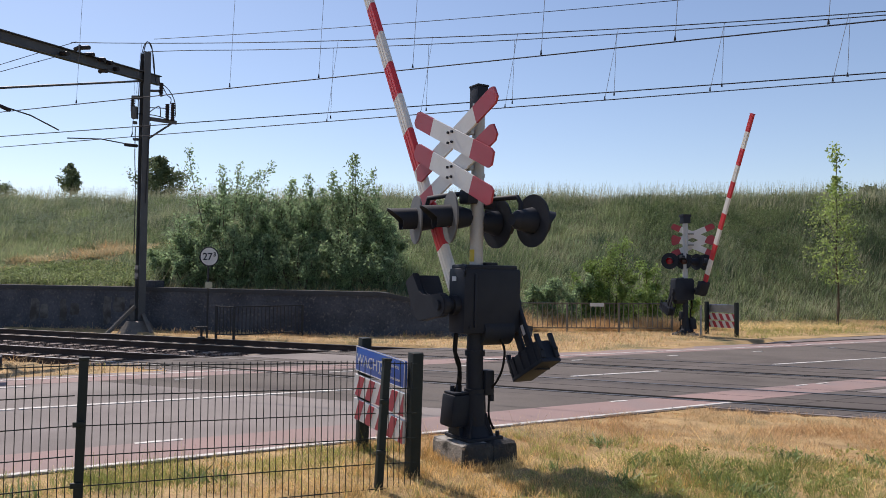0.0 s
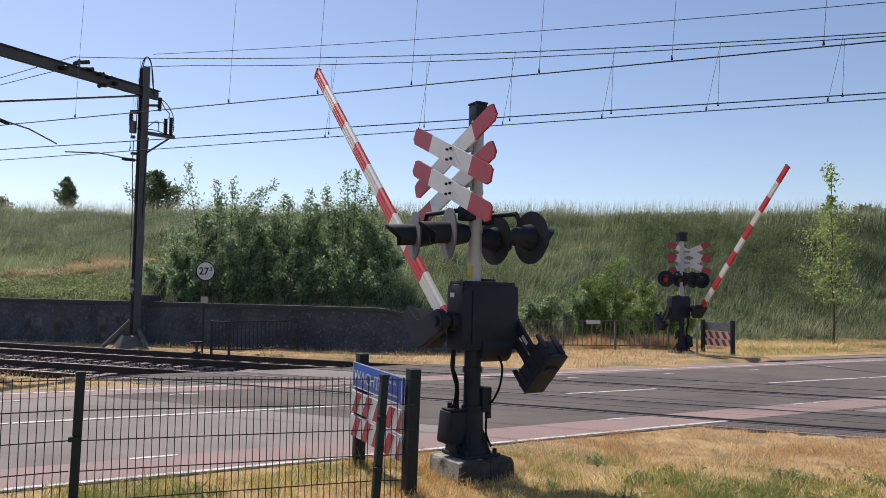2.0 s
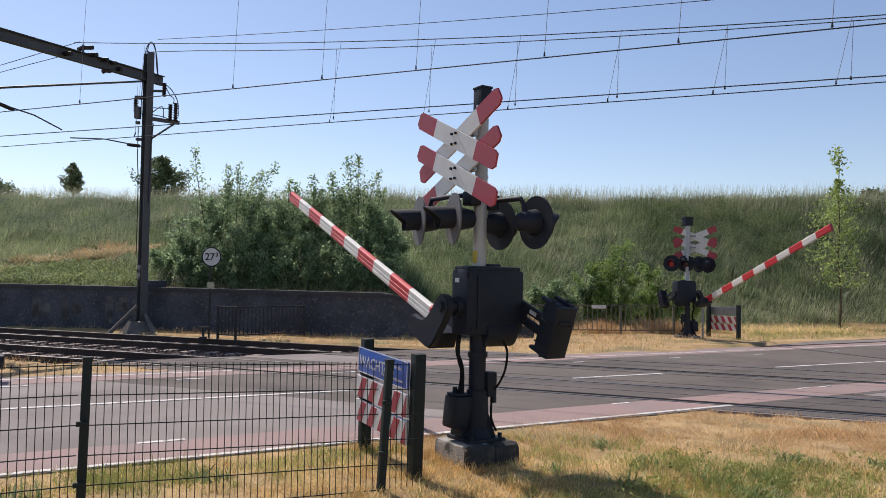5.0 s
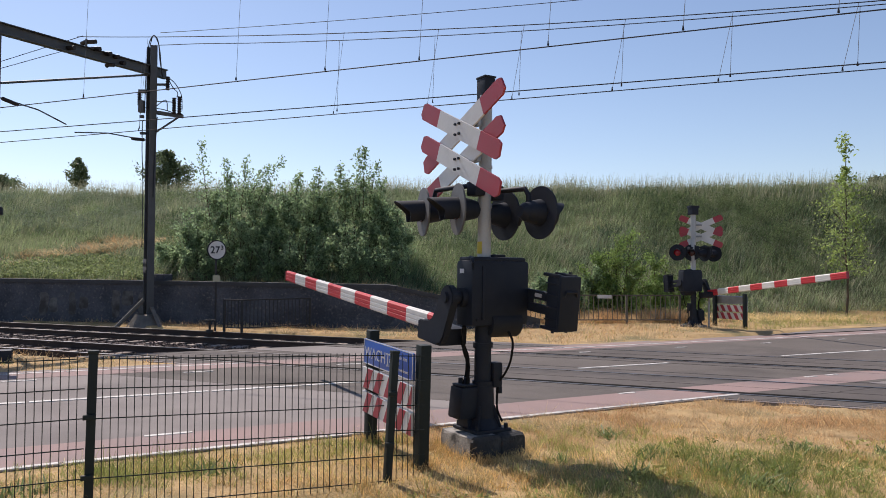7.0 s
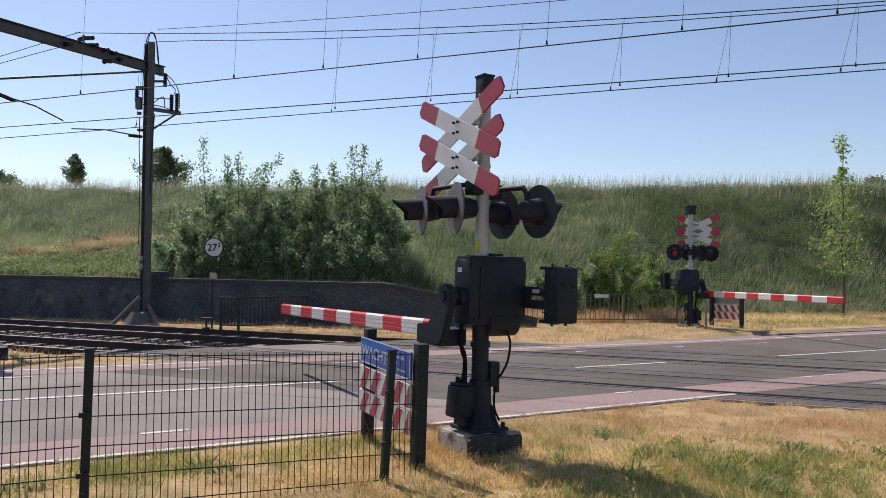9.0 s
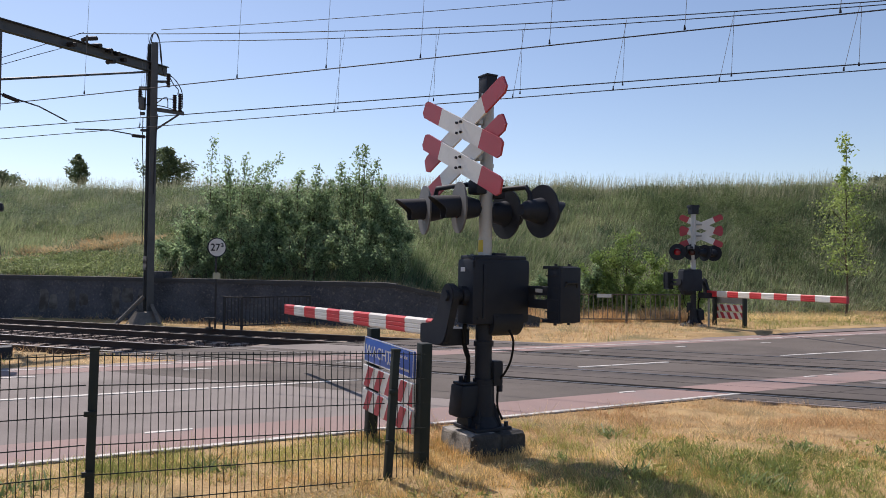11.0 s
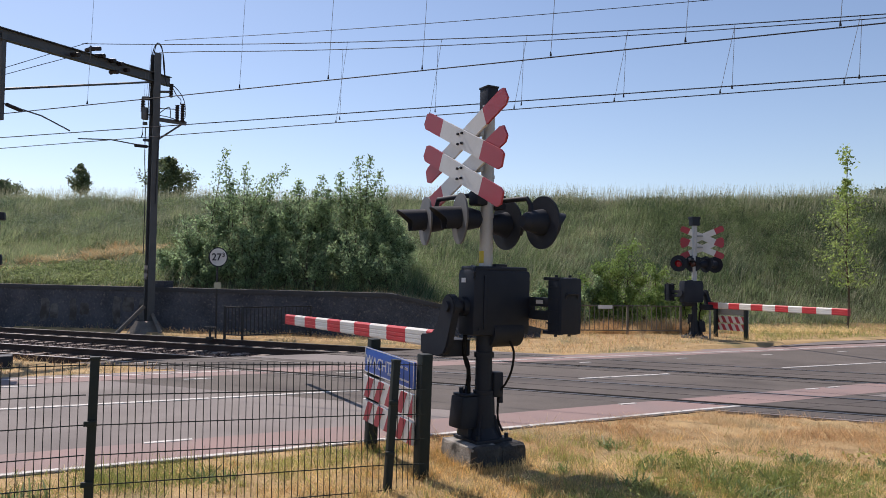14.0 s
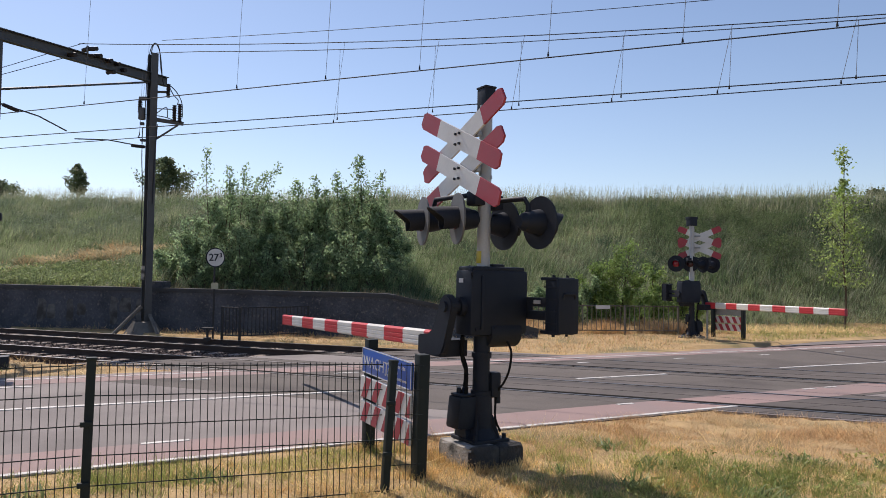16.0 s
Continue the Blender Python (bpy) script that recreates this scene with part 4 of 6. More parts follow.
# ---- wall at the foot of the dike ----
def build_wall():
    def run(name, pts, label):
        """Wall with a coping; pts: x, y, top height at each bend."""
        bm, cap = bmesh.new(), bmesh.new()
        for (xa, ya, za), (xb, yb, zb) in zip(pts, pts[1:]):
            d = Vector((xb - xa, yb - ya, 0)).normalized()
            nrm = Vector((-d.y, d.x, 0))
            for b, w0, w1, lo, hi in ((bm, 0.0, 0.35, None, 0.0), (cap, -0.05, 0.40, 0.0, 0.12)):
                v = []
                for x, y, z in ((xa, ya, za), (xb, yb, zb)):
                    for w in (w0, w1):
                        q = Vector((x, y, 0)) + nrm * w
                        v.append((b.verts.new((q.x, q.y, -0.3 if lo is None else z + lo)), b.verts.new((q.x, q.y, z + hi))))
                a0, a1, b0, b1 = v
                for f in ((a0[0], b0[0], b0[1], a0[1]), (a1[0], a1[1], b1[1], b1[0]), (a0[1], b0[1], b1[1], a1[1]), (a0[0], a1[0], b1[0], b0[0]), (a0[0], a0[1], a1[1], a1[0]), (b0[0], b1[0], b1[1], b0[1])):
                    b.faces.new(f)
        w = part(name, bm, WALL, smooth=False)
        tagged(w, label, "wall", kind="structure")
        part("coping", cap, WALL_CAP, w, "dark stone coping", smooth=False)
        return w
    w1 = run("wall_rear", [(-40, 28.6, 1.22), (-15, 23.75, 1.22), (-8.6, 22.45, 1.18), (-1.585, 20.735, 1.13)], "dark sooty brick wall with faded pale graffiti")
    w2 = run("wall_ramp", [(-1.60, 20.72, 1.13), (-1.35, 20.70, 1.10), (0.25, 20.95, 0.77), (1.6, 21.2, 0.46), (2.8, 21.45, 0.15)], "dark brick wing wall sloping down to the verge")
    # pillar on the wall beside the mast
    bm = bmesh.new()
    box(bm, 0.5, 0.5, 1.80, pose(-8.74, 22.78, 0.6, 0, 0, -11.5), 0.02)
    tagged(part("wall_pier", bm, WALL, smooth=False), "dark brick pier rising above the wall", "wall", kind="structure")
    # faded graffiti: pale painted shapes on the face
    rng = random.Random(11)
    d = Vector((6.4, -1.3, 0)).normalized(); nrm = Vector((d.y, -d.x, 0))
    PAINT = material("faded_graffiti", (0.15, 0.15, 0.145), (0.07, 0.07, 0.07), rough=0.9, scale=2.5, fine=14, bump=0.2, third=(0.05, 0.045, 0.043), third_scale=3, third_amount=0.5)
    for x, w, h, z in ((-12.6, 0.35, 0.75, 0.55), (-12.25, 0.3, 0.5, 0.5), (-11.6, 0.25, 0.8, 0.55), (-11.2, 0.35, 0.4, 0.6), (-10.1, 0.3, 0.85, 0.6), (-9.7, 0.45, 0.5, 0.75), (-9.2, 0.35, 0.8, 0.6), (-7.4, 0.4, 0.4, 0.7)):
        t = (x + 15) / 6.4
        y = 23.75 - 1.3 * t
        bm = bmesh.new()
        n = 12
        pts = []
        for k in range(n):
            a = 2 * math.pi * k / n
            pts.append((w / 2 * math.copysign(abs(math.cos(a)) ** 0.5, math.cos(a)) * rng.uniform(0.8, 1.1), z + h / 2 * math.copysign(abs(math.sin(a)) ** 0.5, math.sin(a)) * rng.uniform(0.8, 1.1)))
        mm = Matrix.Translation((x + nrm.x * 0.004, y + nrm.y * 0.004, 0)) @ rot('Z', math.degrees(math.atan2(d.y, d.x)))
        outline(bm, pts, 0.006, mm)
        tagged(part("graffiti", bm, PAINT, w1, "faded pale graffiti patch", smooth=False))


build_wall()


# ---- overhead line ----
MAST = Vector((-8.80, 22.0, 0))


def wire(name, pts, r, label, mat=WIRE, category="wire"):
    ob = part(name, tube(bmesh.new(), pts, r, 5), mat)
    return tagged(ob, label, category, "overhead wires")


def build_overhead():
    m = thing("catenary_mast", Matrix.Translation(MAST), "dark steel railway mast with portal beam and insulators", "mast")
    yaw = math.degrees(TRACK)
    bm = bmesh.new()
    for s in (-1, 1):
        box(bm, 0.20, 0.025, 8.4, at(0, s * 0.15, 4.15) )
    box(bm, 0.03, 0.30, 8.4, at(0, 0, 4.15))
    bmesh.ops.transform(bm, matrix=rot('Z', 42), verts=bm.verts)
    part("column", bm, MAST_GREY, m, smooth=False)
    bm = bmesh.new()
    cyl(bm, 0.66, 0.30, 0.52, at(0.0, -0.1, 0.02), 9)
    for v in bm.verts:
        v.co += Vector((random.uniform(-1, 1), random.uniform(-1, 1), random.uniform(-1, 1))) * 0.05
    part("foundation", bm, OLD_CONCRETE, m, "weathered concrete foot")
    bm = bmesh.new()
    tube(bm, [(-0.1, -0.1, 0.75), (-0.75, -0.6, -0.1)], 0.06, 6)
    tube(bm, [(0.15, -0.1, 0.5), (0.70, -0.75, -0.1)], 0.06, 6)
    part("brace", bm, OLD_CONCRETE, m)
    # portal beam over both tracks
    top = 7.62
    away = Vector((-TN[0], -TN[1], 0)).normalized()
    bm = bmesh.new()
    L = 14.0
    mid = away * (L / 2 - 0.6)
    mb = Matrix.Translation((mid.x, mid.y, top - 0.28)) @ rot('Z', math.degrees(math.atan2(away.y, away.x))) @ rot('Y', 2.5)
    for z in (-0.13, 0.13):
        box(bm, L, 0.18, 0.022, mb @ at(0, 0, z))
    box(bm, L, 0.015, 0.25, mb)
    part("portal_beam", bm, MAST_GREY, m, "dark steel cross beam", smooth=False)
    # hanging post and its stay on the beam between the tracks
    hp = away * 4.95
    bm = bmesh.new()
    box(bm, 0.12, 0.12, 2.10, at(hp.x, hp.y, top - 1.24) @ rot("Z", -22), 0.01)
    part("hanging_post", bm, MAST_GREY, m, smooth=False)
    part("stay_tube", tube(bmesh.new(), [(0, 0, top - 0.12), tuple(hp + Vector((0, 0, top - 1.55)))], 0.03, 8), MAST_GREY, m)
    # registration arms
    te = Vector((TE[0], TE[1], 0))
    def arm(a, b):
        a, b = Vector(a), Vector(b)
        part("registration_arm", tube(bmesh.new(), [a, a.lerp(b, 0.55) + Vector((0, 0, 0.08)), b], 0.018, 6), MAST_GREY, m)
        bm = bmesh.new()
        tube(bm, [a + (b - a).normalized() * 0.05, a + (b - a).normalized() * 0.45], 0.05, 8)
        part("insulator", bm, INSULATOR, m, "brown rod insulator")
    arm(hp + Vector((0.1, 0, 5.72)), (-1.05, -2.9, 5.42))
    arm((-0.1, -0.15, 5.50), (-1.28, -2.0, 5.38))
    # side bracket with two insulators, terminal boxes and pipes on the column
    bm = bmesh.new()
    box(bm, 0.98, 0.08, 0.11, at(0.47, 0, 6.31) @ rot('Y', 8))
    part("side_bracket", bm, MAST_GREY, m, smooth=False)
    part("bracket_stay", tube(bmesh.new(), [(0.05, 0, 5.70), (0.80, 0, 6.20)], 0.028, 6), MAST_GREY, m)
    part("upper_bracket", box(bmesh.new(), 0.45, 0.06, 0.06, at(0.28, 0, 7.20)), MAST_GREY, m, smooth=False)
    for x, z0, z1 in ((0.70, 6.30, 6.78), (0.86, 6.28, 6.82), (0.50, 7.02, 7.42), (-0.34, 6.55, 6.95)):
        n = int((z1 - z0) / 0.035)
        prof = [(0.068 if k % 2 else 0.04, z0 + (z1 - z0) * k / n) for k in range(n + 1)]
        bm = bmesh.new()
        rings = [[bm.verts.new((x + r * math.cos(2 * math.pi * j / 12), -0.05 + r * math.sin(2 * math.pi * j / 12), z)) for j in range(12)] for r, z in prof]
        for p, q in zip(rings, rings[1:]):
            for j in range(12):
                bm.faces.new((p[j], p[(j + 1) % 12], q[(j + 1) % 12], q[j]))
        bm.faces.new(rings[0][::-1]); bm.faces.new(rings[-1])
        part("insulator", bm, INSULATOR, m, "dark stacked insulator")
    for sx, sy, sz, x, z in ((0.17, 0.16, 0.36, -0.27, 6.52), (0.24, 0.14, 0.10, -0.24, 6.98), (0.16, 0.10, 0.08, -0.22, 5.72), (0.12, 0.10, 0.09, -0.26, 6.22)):
        part("terminal_box", box(bmesh.new(), sx, sy, sz, at(x, -0.05, z), 0.02), MAST_GREY, m)
    for pts in ([(-0.22, -0.1, 6.1), (-0.22, -0.1, 5.2), (-0.17, -0.12, 4.2), (-0.17, -0.12, 2.3)], [(0.22, -0.1, 6.2), (0.16, -0.1, 5.0), (0.14, -0.12, 3.8)],
                [(-0.18, -0.05, 6.5), (-0.16, 0, 7.9), (-0.08, 0, 8.5), (0.05, 0, 8.68), (0.18, 0, 8.5), (0.24, 0, 7.9), (0.34, 0, 7.4)],
                [(-0.12, -0.05, 6.5), (-0.12, 0, 7.9), (-0.02, 0, 8.58), (0.08, 0, 8.66), (0.22, 0, 8.3), (0.30, 0, 7.5)],
                [(0.50, -0.05, 7.42), (0.74, -0.05, 7.20), (0.92, -0.05, 6.85), (0.94, -0.05, 6.4)], [(0.50, -0.05, 7.40), (0.66, -0.05, 7.10), (0.80, -0.05, 6.95), (0.78, -0.05, 6.8)], [(0.12, -0.05, 6.68), (0.70, -0.05, 6.66)], [(0.12, -0.05, 6.5), (0.45, -0.05, 6.72), (0.5, -0.05, 6.4)], [(-0.3, -0.05, 6.5), (0.3, -0.05, 6.45), (0.65, -0.05, 6.35)]):
        part("feed_cable", tube(bmesh.new(), eased(pts), 0.014, 5), WIRE, m)
    bm = bmesh.new()
    box(bm, 0.10, 0.02, 0.42, at(-0.05, -0.19, 1.75))
    part("number_plate", bm, CONCRETE, m, "dull plate", smooth=False)
    # insulator sets on the beam
    for k, z, h in ((2.35, 0.30, 0.22), (2.15, 0.16, 0.18), (1.75, 0.12, 0.16), (1.45, 0.10, 0.14), (3.0, -0.02, 0.20), (1.2, -0.02, 0.12), (1.6, -0.16, 0.12)):
        p = away * k
        zz = top - 0.03 - 0.044 * k + z
        bm = bmesh.new()
        tube(bm, [p + te * -h + Vector((0, 0, zz)), p + te * -0.3 * h + Vector((0, 0, zz + 0.03)), p + te * h * 1.3 + Vector((0, 0, zz))], 0.06, 8)
        part("insulator", bm, INSULATOR, m)
    p = away * 2.4
    part("insulator_stand", tube(bmesh.new(), [p + Vector((0, 0, top - 0.1)), p + Vector((0, 0, top + 0.26))], 0.03, 6), MAST_GREY, m)

    # the wires follow the two tracks
    def at_n(s, n, z):
        return (*track_xy(s, n), z)
    C1, C2 = 11.7, 15.2
    for n, z, lab in ((C1, 5.33, "contact wire over the near track"), (C2, 5.35, "contact wire over the far track")):
        wire("contact_wire", [at_n(s, n + (0.12 if n > 13 else 0) * math.sin(s / 12), z) for s in range(-120, 61, 6)], 0.011, lab)
    wire("contact_wire", [at_n(s, C2 - 1.1 * (10 - s) / 26, 5.38) for s in range(-44, 10, 6)] + [at_n(s, C2 - 0.05, 5.42) for s in range(12, 61, 6)], 0.012, "second contact wire over the far track")

    def sag(s, s0, z0, s1, z1):
        """Height of a hanging wire that has its top at s0 and its lowest point at s1."""
        t = (s - s0) / (s1 - s0)
        return z1 + (z0 - z1) * (1 - t) ** 2
    def cat_e(s):
        return sag(s, -17.4, 8.23, 12, 6.42)
    def cat_d(s):
        return sag(s, -14.6, 7.61, 14, 6.45) - 0.17 * (1 - math.exp(-max(s + 13, 0) / 5))
    ss = [-17.4 + 1.5 * k for k in range(22)]
    wire("messenger_wire", [at_n(s, C2 + 0.1, cat_e(s)) for s in ss], 0.011, "messenger wire sagging over the far track")
    wire("messenger_wire", [at_n(s, C2 - 0.1, cat_d(max(s, -14.6))) for s in ss[2:]], 0.010, "second messenger wire over the far track")
    wire("feeder_wire", [at_n(s, C2, 7.95 - 0.070 * (s + 14.3) + 0.0013 * (s + 14.3) ** 2) for s in [-14.3 + 1.5 * k for k in range(24)]], 0.008, "thin feeder wire from the mast top")
    wire("messenger_wire", [at_n(s, C1, 6.9 + 0.0035 * (s - 6) ** 2 * (1 if s < 6 else 0.6)) for s in range(-12, 40, 2)], 0.014, "messenger wire over the near track")
    for off, zs, lab in ((0.1, (8.23, 8.06, 7.89, 7.45, 7.0, 6.6, 6.8), "messenger wire behind the portal"), (0.0, (7.90, 7.76, 7.62, 7.25, 6.85, 6.5, 6.7), "second messenger wire behind the portal")):
        wire("messenger_wire", [at_n(s, C2 + off, z) for s, z in zip((-17.2, -18.7, -20.1, -24, -30, -40, -60), zs)], 0.010, lab)

    def dropper(s, n, z0, z1, lean):
        ob = part("dropper", tube(bmesh.new(), [at_n(s, n, z0), at_n(s + lean, n, z1)], 0.0045, 4), DROPPER)
        tagged(ob, "thin grey dropper wire carrying the contact wire", "dropper", "droppers")
        bm = bmesh.new()
        cyl(bm, 0.020, 0.009, 0.075, at(*at_n(s, n, z0 + 0.03)), 6)
        part("clip", bm, WIRE, ob)
    for s in (-16.6, -13.1, -9.1, -7.1, -5.2, -2.9, -0.8, 1.3, 3.5, 6.1, 8.3):
        z = 5.36
        dropper(s, C1, z, 6.95 + 0.0035 * (s - 6) ** 2, 0.12)
    for s in (-21.6, -15.1, -9.05, -6.6, -4.6, -2.45, -0.4, 1.75, 4.0):
        dropper(s, C2 + 0.1, 5.40, cat_e(s) if s > -17 else 7.5, 0.28)
        dropper(s + 0.22, C2 - 0.1, 5.42, cat_d(s + 0.22) if s > -14 else 7.1, 0.05)


build_overhead()


# ---- fences and small things beyond the road ----
def build_railing(pts, height, gap, label, coat):
    """A bar railing through a line of ground points."""
    f = thing("bar_railing", pose(*pts[0], 0.0), label, "railing", "bar railings")
    o = Vector((*pts[0], 0))
    for (xa, ya), (xb, yb) in zip(pts, pts[1:]):
        a, b = Vector((xa, ya, 0)) - o, Vector((xb, yb, 0)) - o
        n = max(1, round((b - a).length / gap))
        up = Vector((0, 0, height))
        for z in (height, 0.13):
            part("rail", tube(bmesh.new(), [a + Vector((0, 0, z)), b + Vector((0, 0, z))], 0.02, 6), coat, f)
        for k in range(0 if (xa, ya) == tuple(pts[0]) else 1, n + 1):
            p = a.lerp(b, k / n)
            big = k in (0, n)
            bm = bmesh.new()
            if big:
                box(bm, 0.06, 0.06, height + 0.14, at(p.x, p.y, height / 2 - 0.05), 0.004)
            else:
                tube(bm, [p + Vector((0, 0, 0.13)), p + up], 0.013, 5)
            part("post" if big else "bar", bm, coat, f)
    return f


build_railing([(-5.80, 19.55), (-5.28, 19.35), (-3.75, 20.75)], 0.86, 0.115, "dark painted steel bar railing before the wall", OLD_RAILING)
r = build_railing([(2.4, 23.0), (4.1, 23.1), (5.75, 23.2), (7.45, 23.3)], 0.90, 0.155, "weathered steel bar railing along the dry verge", WORN_RAILING)
bm = bmesh.new()
box(bm, 0.44, 0.012, 0.11, at(2.63, 0.08, 0.86))
part("plate", bm, PALE_LABEL, r, "pale blank plate", smooth=False)


def build_km_sign():
    s = thing("kilometre_sign", pose(-6.10, 19.75, 0.0, 0, 0, 40), "round white railway distance sign on thin dark pole", "sign")
    part("pole", tube(bmesh.new(), [(0, 0, -0.1), (0, 0, 2.42)], 0.028, 8), OLD_RAILING, s)
    bm = bmesh.new()
    cyl(bm, 0.265, 0.265, 0.014, at(0, -0.04, 2.18) @ rot('X', 90), 36)
    d = part("sign_disc", bm, BLACK_MATT, s, "black rim")
    bm = bmesh.new()
    cyl(bm, 0.235, 0.235, 0.006, at(0, -0.049, 2.18) @ rot('X', 90), 36)
    part("sign_face", bm, SIGN_WHITE, d, "white sign face")
    for body, size, x, z in (("27", 0.27, -0.185, 2.09), ("3", 0.16, 0.105, 2.19)):
        cu = bpy.data.curves.new("lettering", 'FONT')
        cu.body, cu.size, cu.extrude, cu.offset = body, size, 0.002, 0.004
        tmp = new("lettering", cu)
        me = bpy.data.meshes.new_from_object(tmp.evaluated_get(bpy.context.evaluated_depsgraph_get()))
        bpy.data.objects.remove(tmp)
        me.materials.clear(); me.materials.append(BLACK_MATT)
        ob = new("lettering", me)
        ob.parent = d
        ob.matrix_basis = at(x, -0.056, z) @ rot('X', 90)
    bm = bmesh.new()
    box(bm, 0.19, 0.012, 0.17, at(0, -0.035, 1.42))
    part("small_plate", bm, material("cream_plate", (0.45, 0.43, 0.30), (0.38, 0.36, 0.25), rough=0.6), s, "small cream plate", smooth=False)


build_km_sign()
bm = bmesh.new()
tube(bm, [(0, 0, -0.05), (0, 0, 0.32)], 0.03, 6)
box(bm, 0.30, 0.10, 0.04, at(0, 0, 0.30))
box(bm, 0.16, 0.16, 0.08, at(0, 0, 0.02))
tagged(part("ground_stake", bm, OLD_RAILING, at=pose(-6.2, 19.6, 0.0), smooth=False), "small dark metal stake in the dry verge", "stake")


def build_signal_post():
    s = thing("signal_post", pose(-8.04, 13.1, 0, 0, 0, 27), "red and white striped pole with black gear box beside the road", "signal")
    bm = bmesh.new()
    cyl(bm, 0.075, 0.075, 0.55, at(0, 0, 0.15), 20)
    part("post", bm, BLACK_MATT, s)
    z = 0.44
    for k in range(9):
        bm = bmesh.new()
        cyl(bm, 0.095, 0.095, 0.158, at(0, 0, z + 0.079), 20)
        part("stripe", bm, SIGN_RED if k % 2 else SIGN_WHITE, s, "red band" if k % 2 else "white band")
        z += 0.158
    bm = bmesh.new()
    box(bm, 0.17, 0.17, 0.76, at(0, 0, z + 0.38), 0.02)
    box(bm, 0.26, 0.26, 0.20, at(0, 0, z + 0.06), 0.03)
    box(bm, 0.32, 0.32, 0.14, at(0, 0, z + 0.84), 0.03)
    part("gear_box", bm, BLACK, s, "black housing")
    bm = bmesh.new()
    box(bm, 0.46, 0.34, 0.24, at(0.12, 0, 0.10), 0.02)
    part("base_box", bm, BLACK, s)


build_signal_post()


# ---- plants ----
def leaf_cards(centres, size, rng, flat=0.5):
    """Small leaf-shaped quads at random turns; corners n x 4 x 3."""
    n = len(centres)
    a = rng.normal(size=(n, 3)); a /= np.linalg.norm(a, axis=1, keepdims=True)
    b = rng.normal(size=(n, 3)); b -= (b * a).sum(1, keepdims=True) * a
    b /= np.linalg.norm(b, axis=1, keepdims=True)
    s = size * rng.uniform(0.6, 1.3, n)[:, None]
    c = centres
    return np.stack([c - a * s, c + b * s * flat, c + a * s, c - b * s * flat], 1)


def blades(x, y, z, h, w, rng, lean=0.35, wind=(0.0, 0.0)):
    """Grass blades as tapering strips that lean over."""
    n = len(x)
    az = rng.uniform(0, math.pi, n)
    d = np.stack([np.cos(az), np.sin(az), np.zeros(n)], 1) * w[:, None] / 2
    tilt = rng.normal(size=(n, 2)) * lean + np.array(wind)
    base = np.stack([x, y, z], 1)
    top = base + np.stack([tilt[:, 0] * h, tilt[:, 1] * h, h], 1)
    return np.stack([base - d, base + d, top + d * 0.25, top - d * 0.25], 1)


def shrub(name, base, stems, leaves, mat, label, seed, leaf=0.046, spread=0.42, category="shrub", vigour=1.0):
    """Branches from the ground up with leaves along them. stems: tip offset x, y, height, share of leaves."""
    rng = np.random.default_rng(seed)
    t = thing(name, Matrix.Translation(base), label, category)
    bm = bmesh.new()
    cs = []
    total = sum(s[3] for s in stems)
    for dx, dy, hgt, share in stems:
        hgt *= vigour
        root = Vector((dx * 0.30 + rng.uniform(-0.1, 0.1), dy * 0.3, -0.2))
        tip = Vector((dx, dy, hgt))
        bend = Vector((rng.uniform(-0.2, 0.2), rng.uniform(-0.2, 0.2), 0))
        pts = [root.lerp(tip, k / 6) + bend * math.sin(math.pi * k / 6) for k in range(7)]
        tube(bm, pts, 0.035, 5, 0.006)
        n_leaf = int(leaves * share / total)
        n_side = max(10, int(hgt * 9))
        for _ in range(n_side):
            u = rng.uniform(0.12, 0.97)
            k = min(int(u * 6), 5)
            p = pts[k].lerp(pts[k + 1], u * 6 - k)
            reach = spread * hgt * (1.15 - u) ** 0.7 * rng.uniform(0.35, 1.0)
            az = rng.uniform(0, 2 * math.pi)
            q = p + Vector((math.cos(az) * reach, math.sin(az) * reach, reach * rng.uniform(0.3, 1.25)))
            tube(bm, [p, p.lerp(q, 0.5) + Vector((0, 0, 0.05)), q], 0.010, 4, 0.003)
            m = max(3, int(n_leaf / n_side))
            w = rng.beta(1.6, 1.0, m)
            line = np.array(p)[None] * (1 - w)[:, None] + np.array(q)[None] * w[:, None]
            cs.append(line + rng.normal(size=(m, 3)) * (0.045 + 0.085 * reach))
        m = max(4, n_leaf // 12)
        w = rng.uniform(0.6, 1.0, m)
        ends = np.array([np.array(pts[min(int(a * 6), 5)].lerp(pts[min(int(a * 6), 5) + 1], a * 6 - min(int(a * 6), 5))) for a in w])
        cs.append(ends + rng.normal(size=(m, 3)) * 0.07)
    part("stem", bm, BARK, t)
    me = quads("foliage", leaf_cards(np.concatenate(cs), leaf, rng), mat)
    ob = new("foliage", me)
    ob.parent = t
    tagged(ob, kind="stuff")
    return t


def on(x, y, dz=0.0):
    return Vector((x, y, float(ground_z(x, y)) + dz))


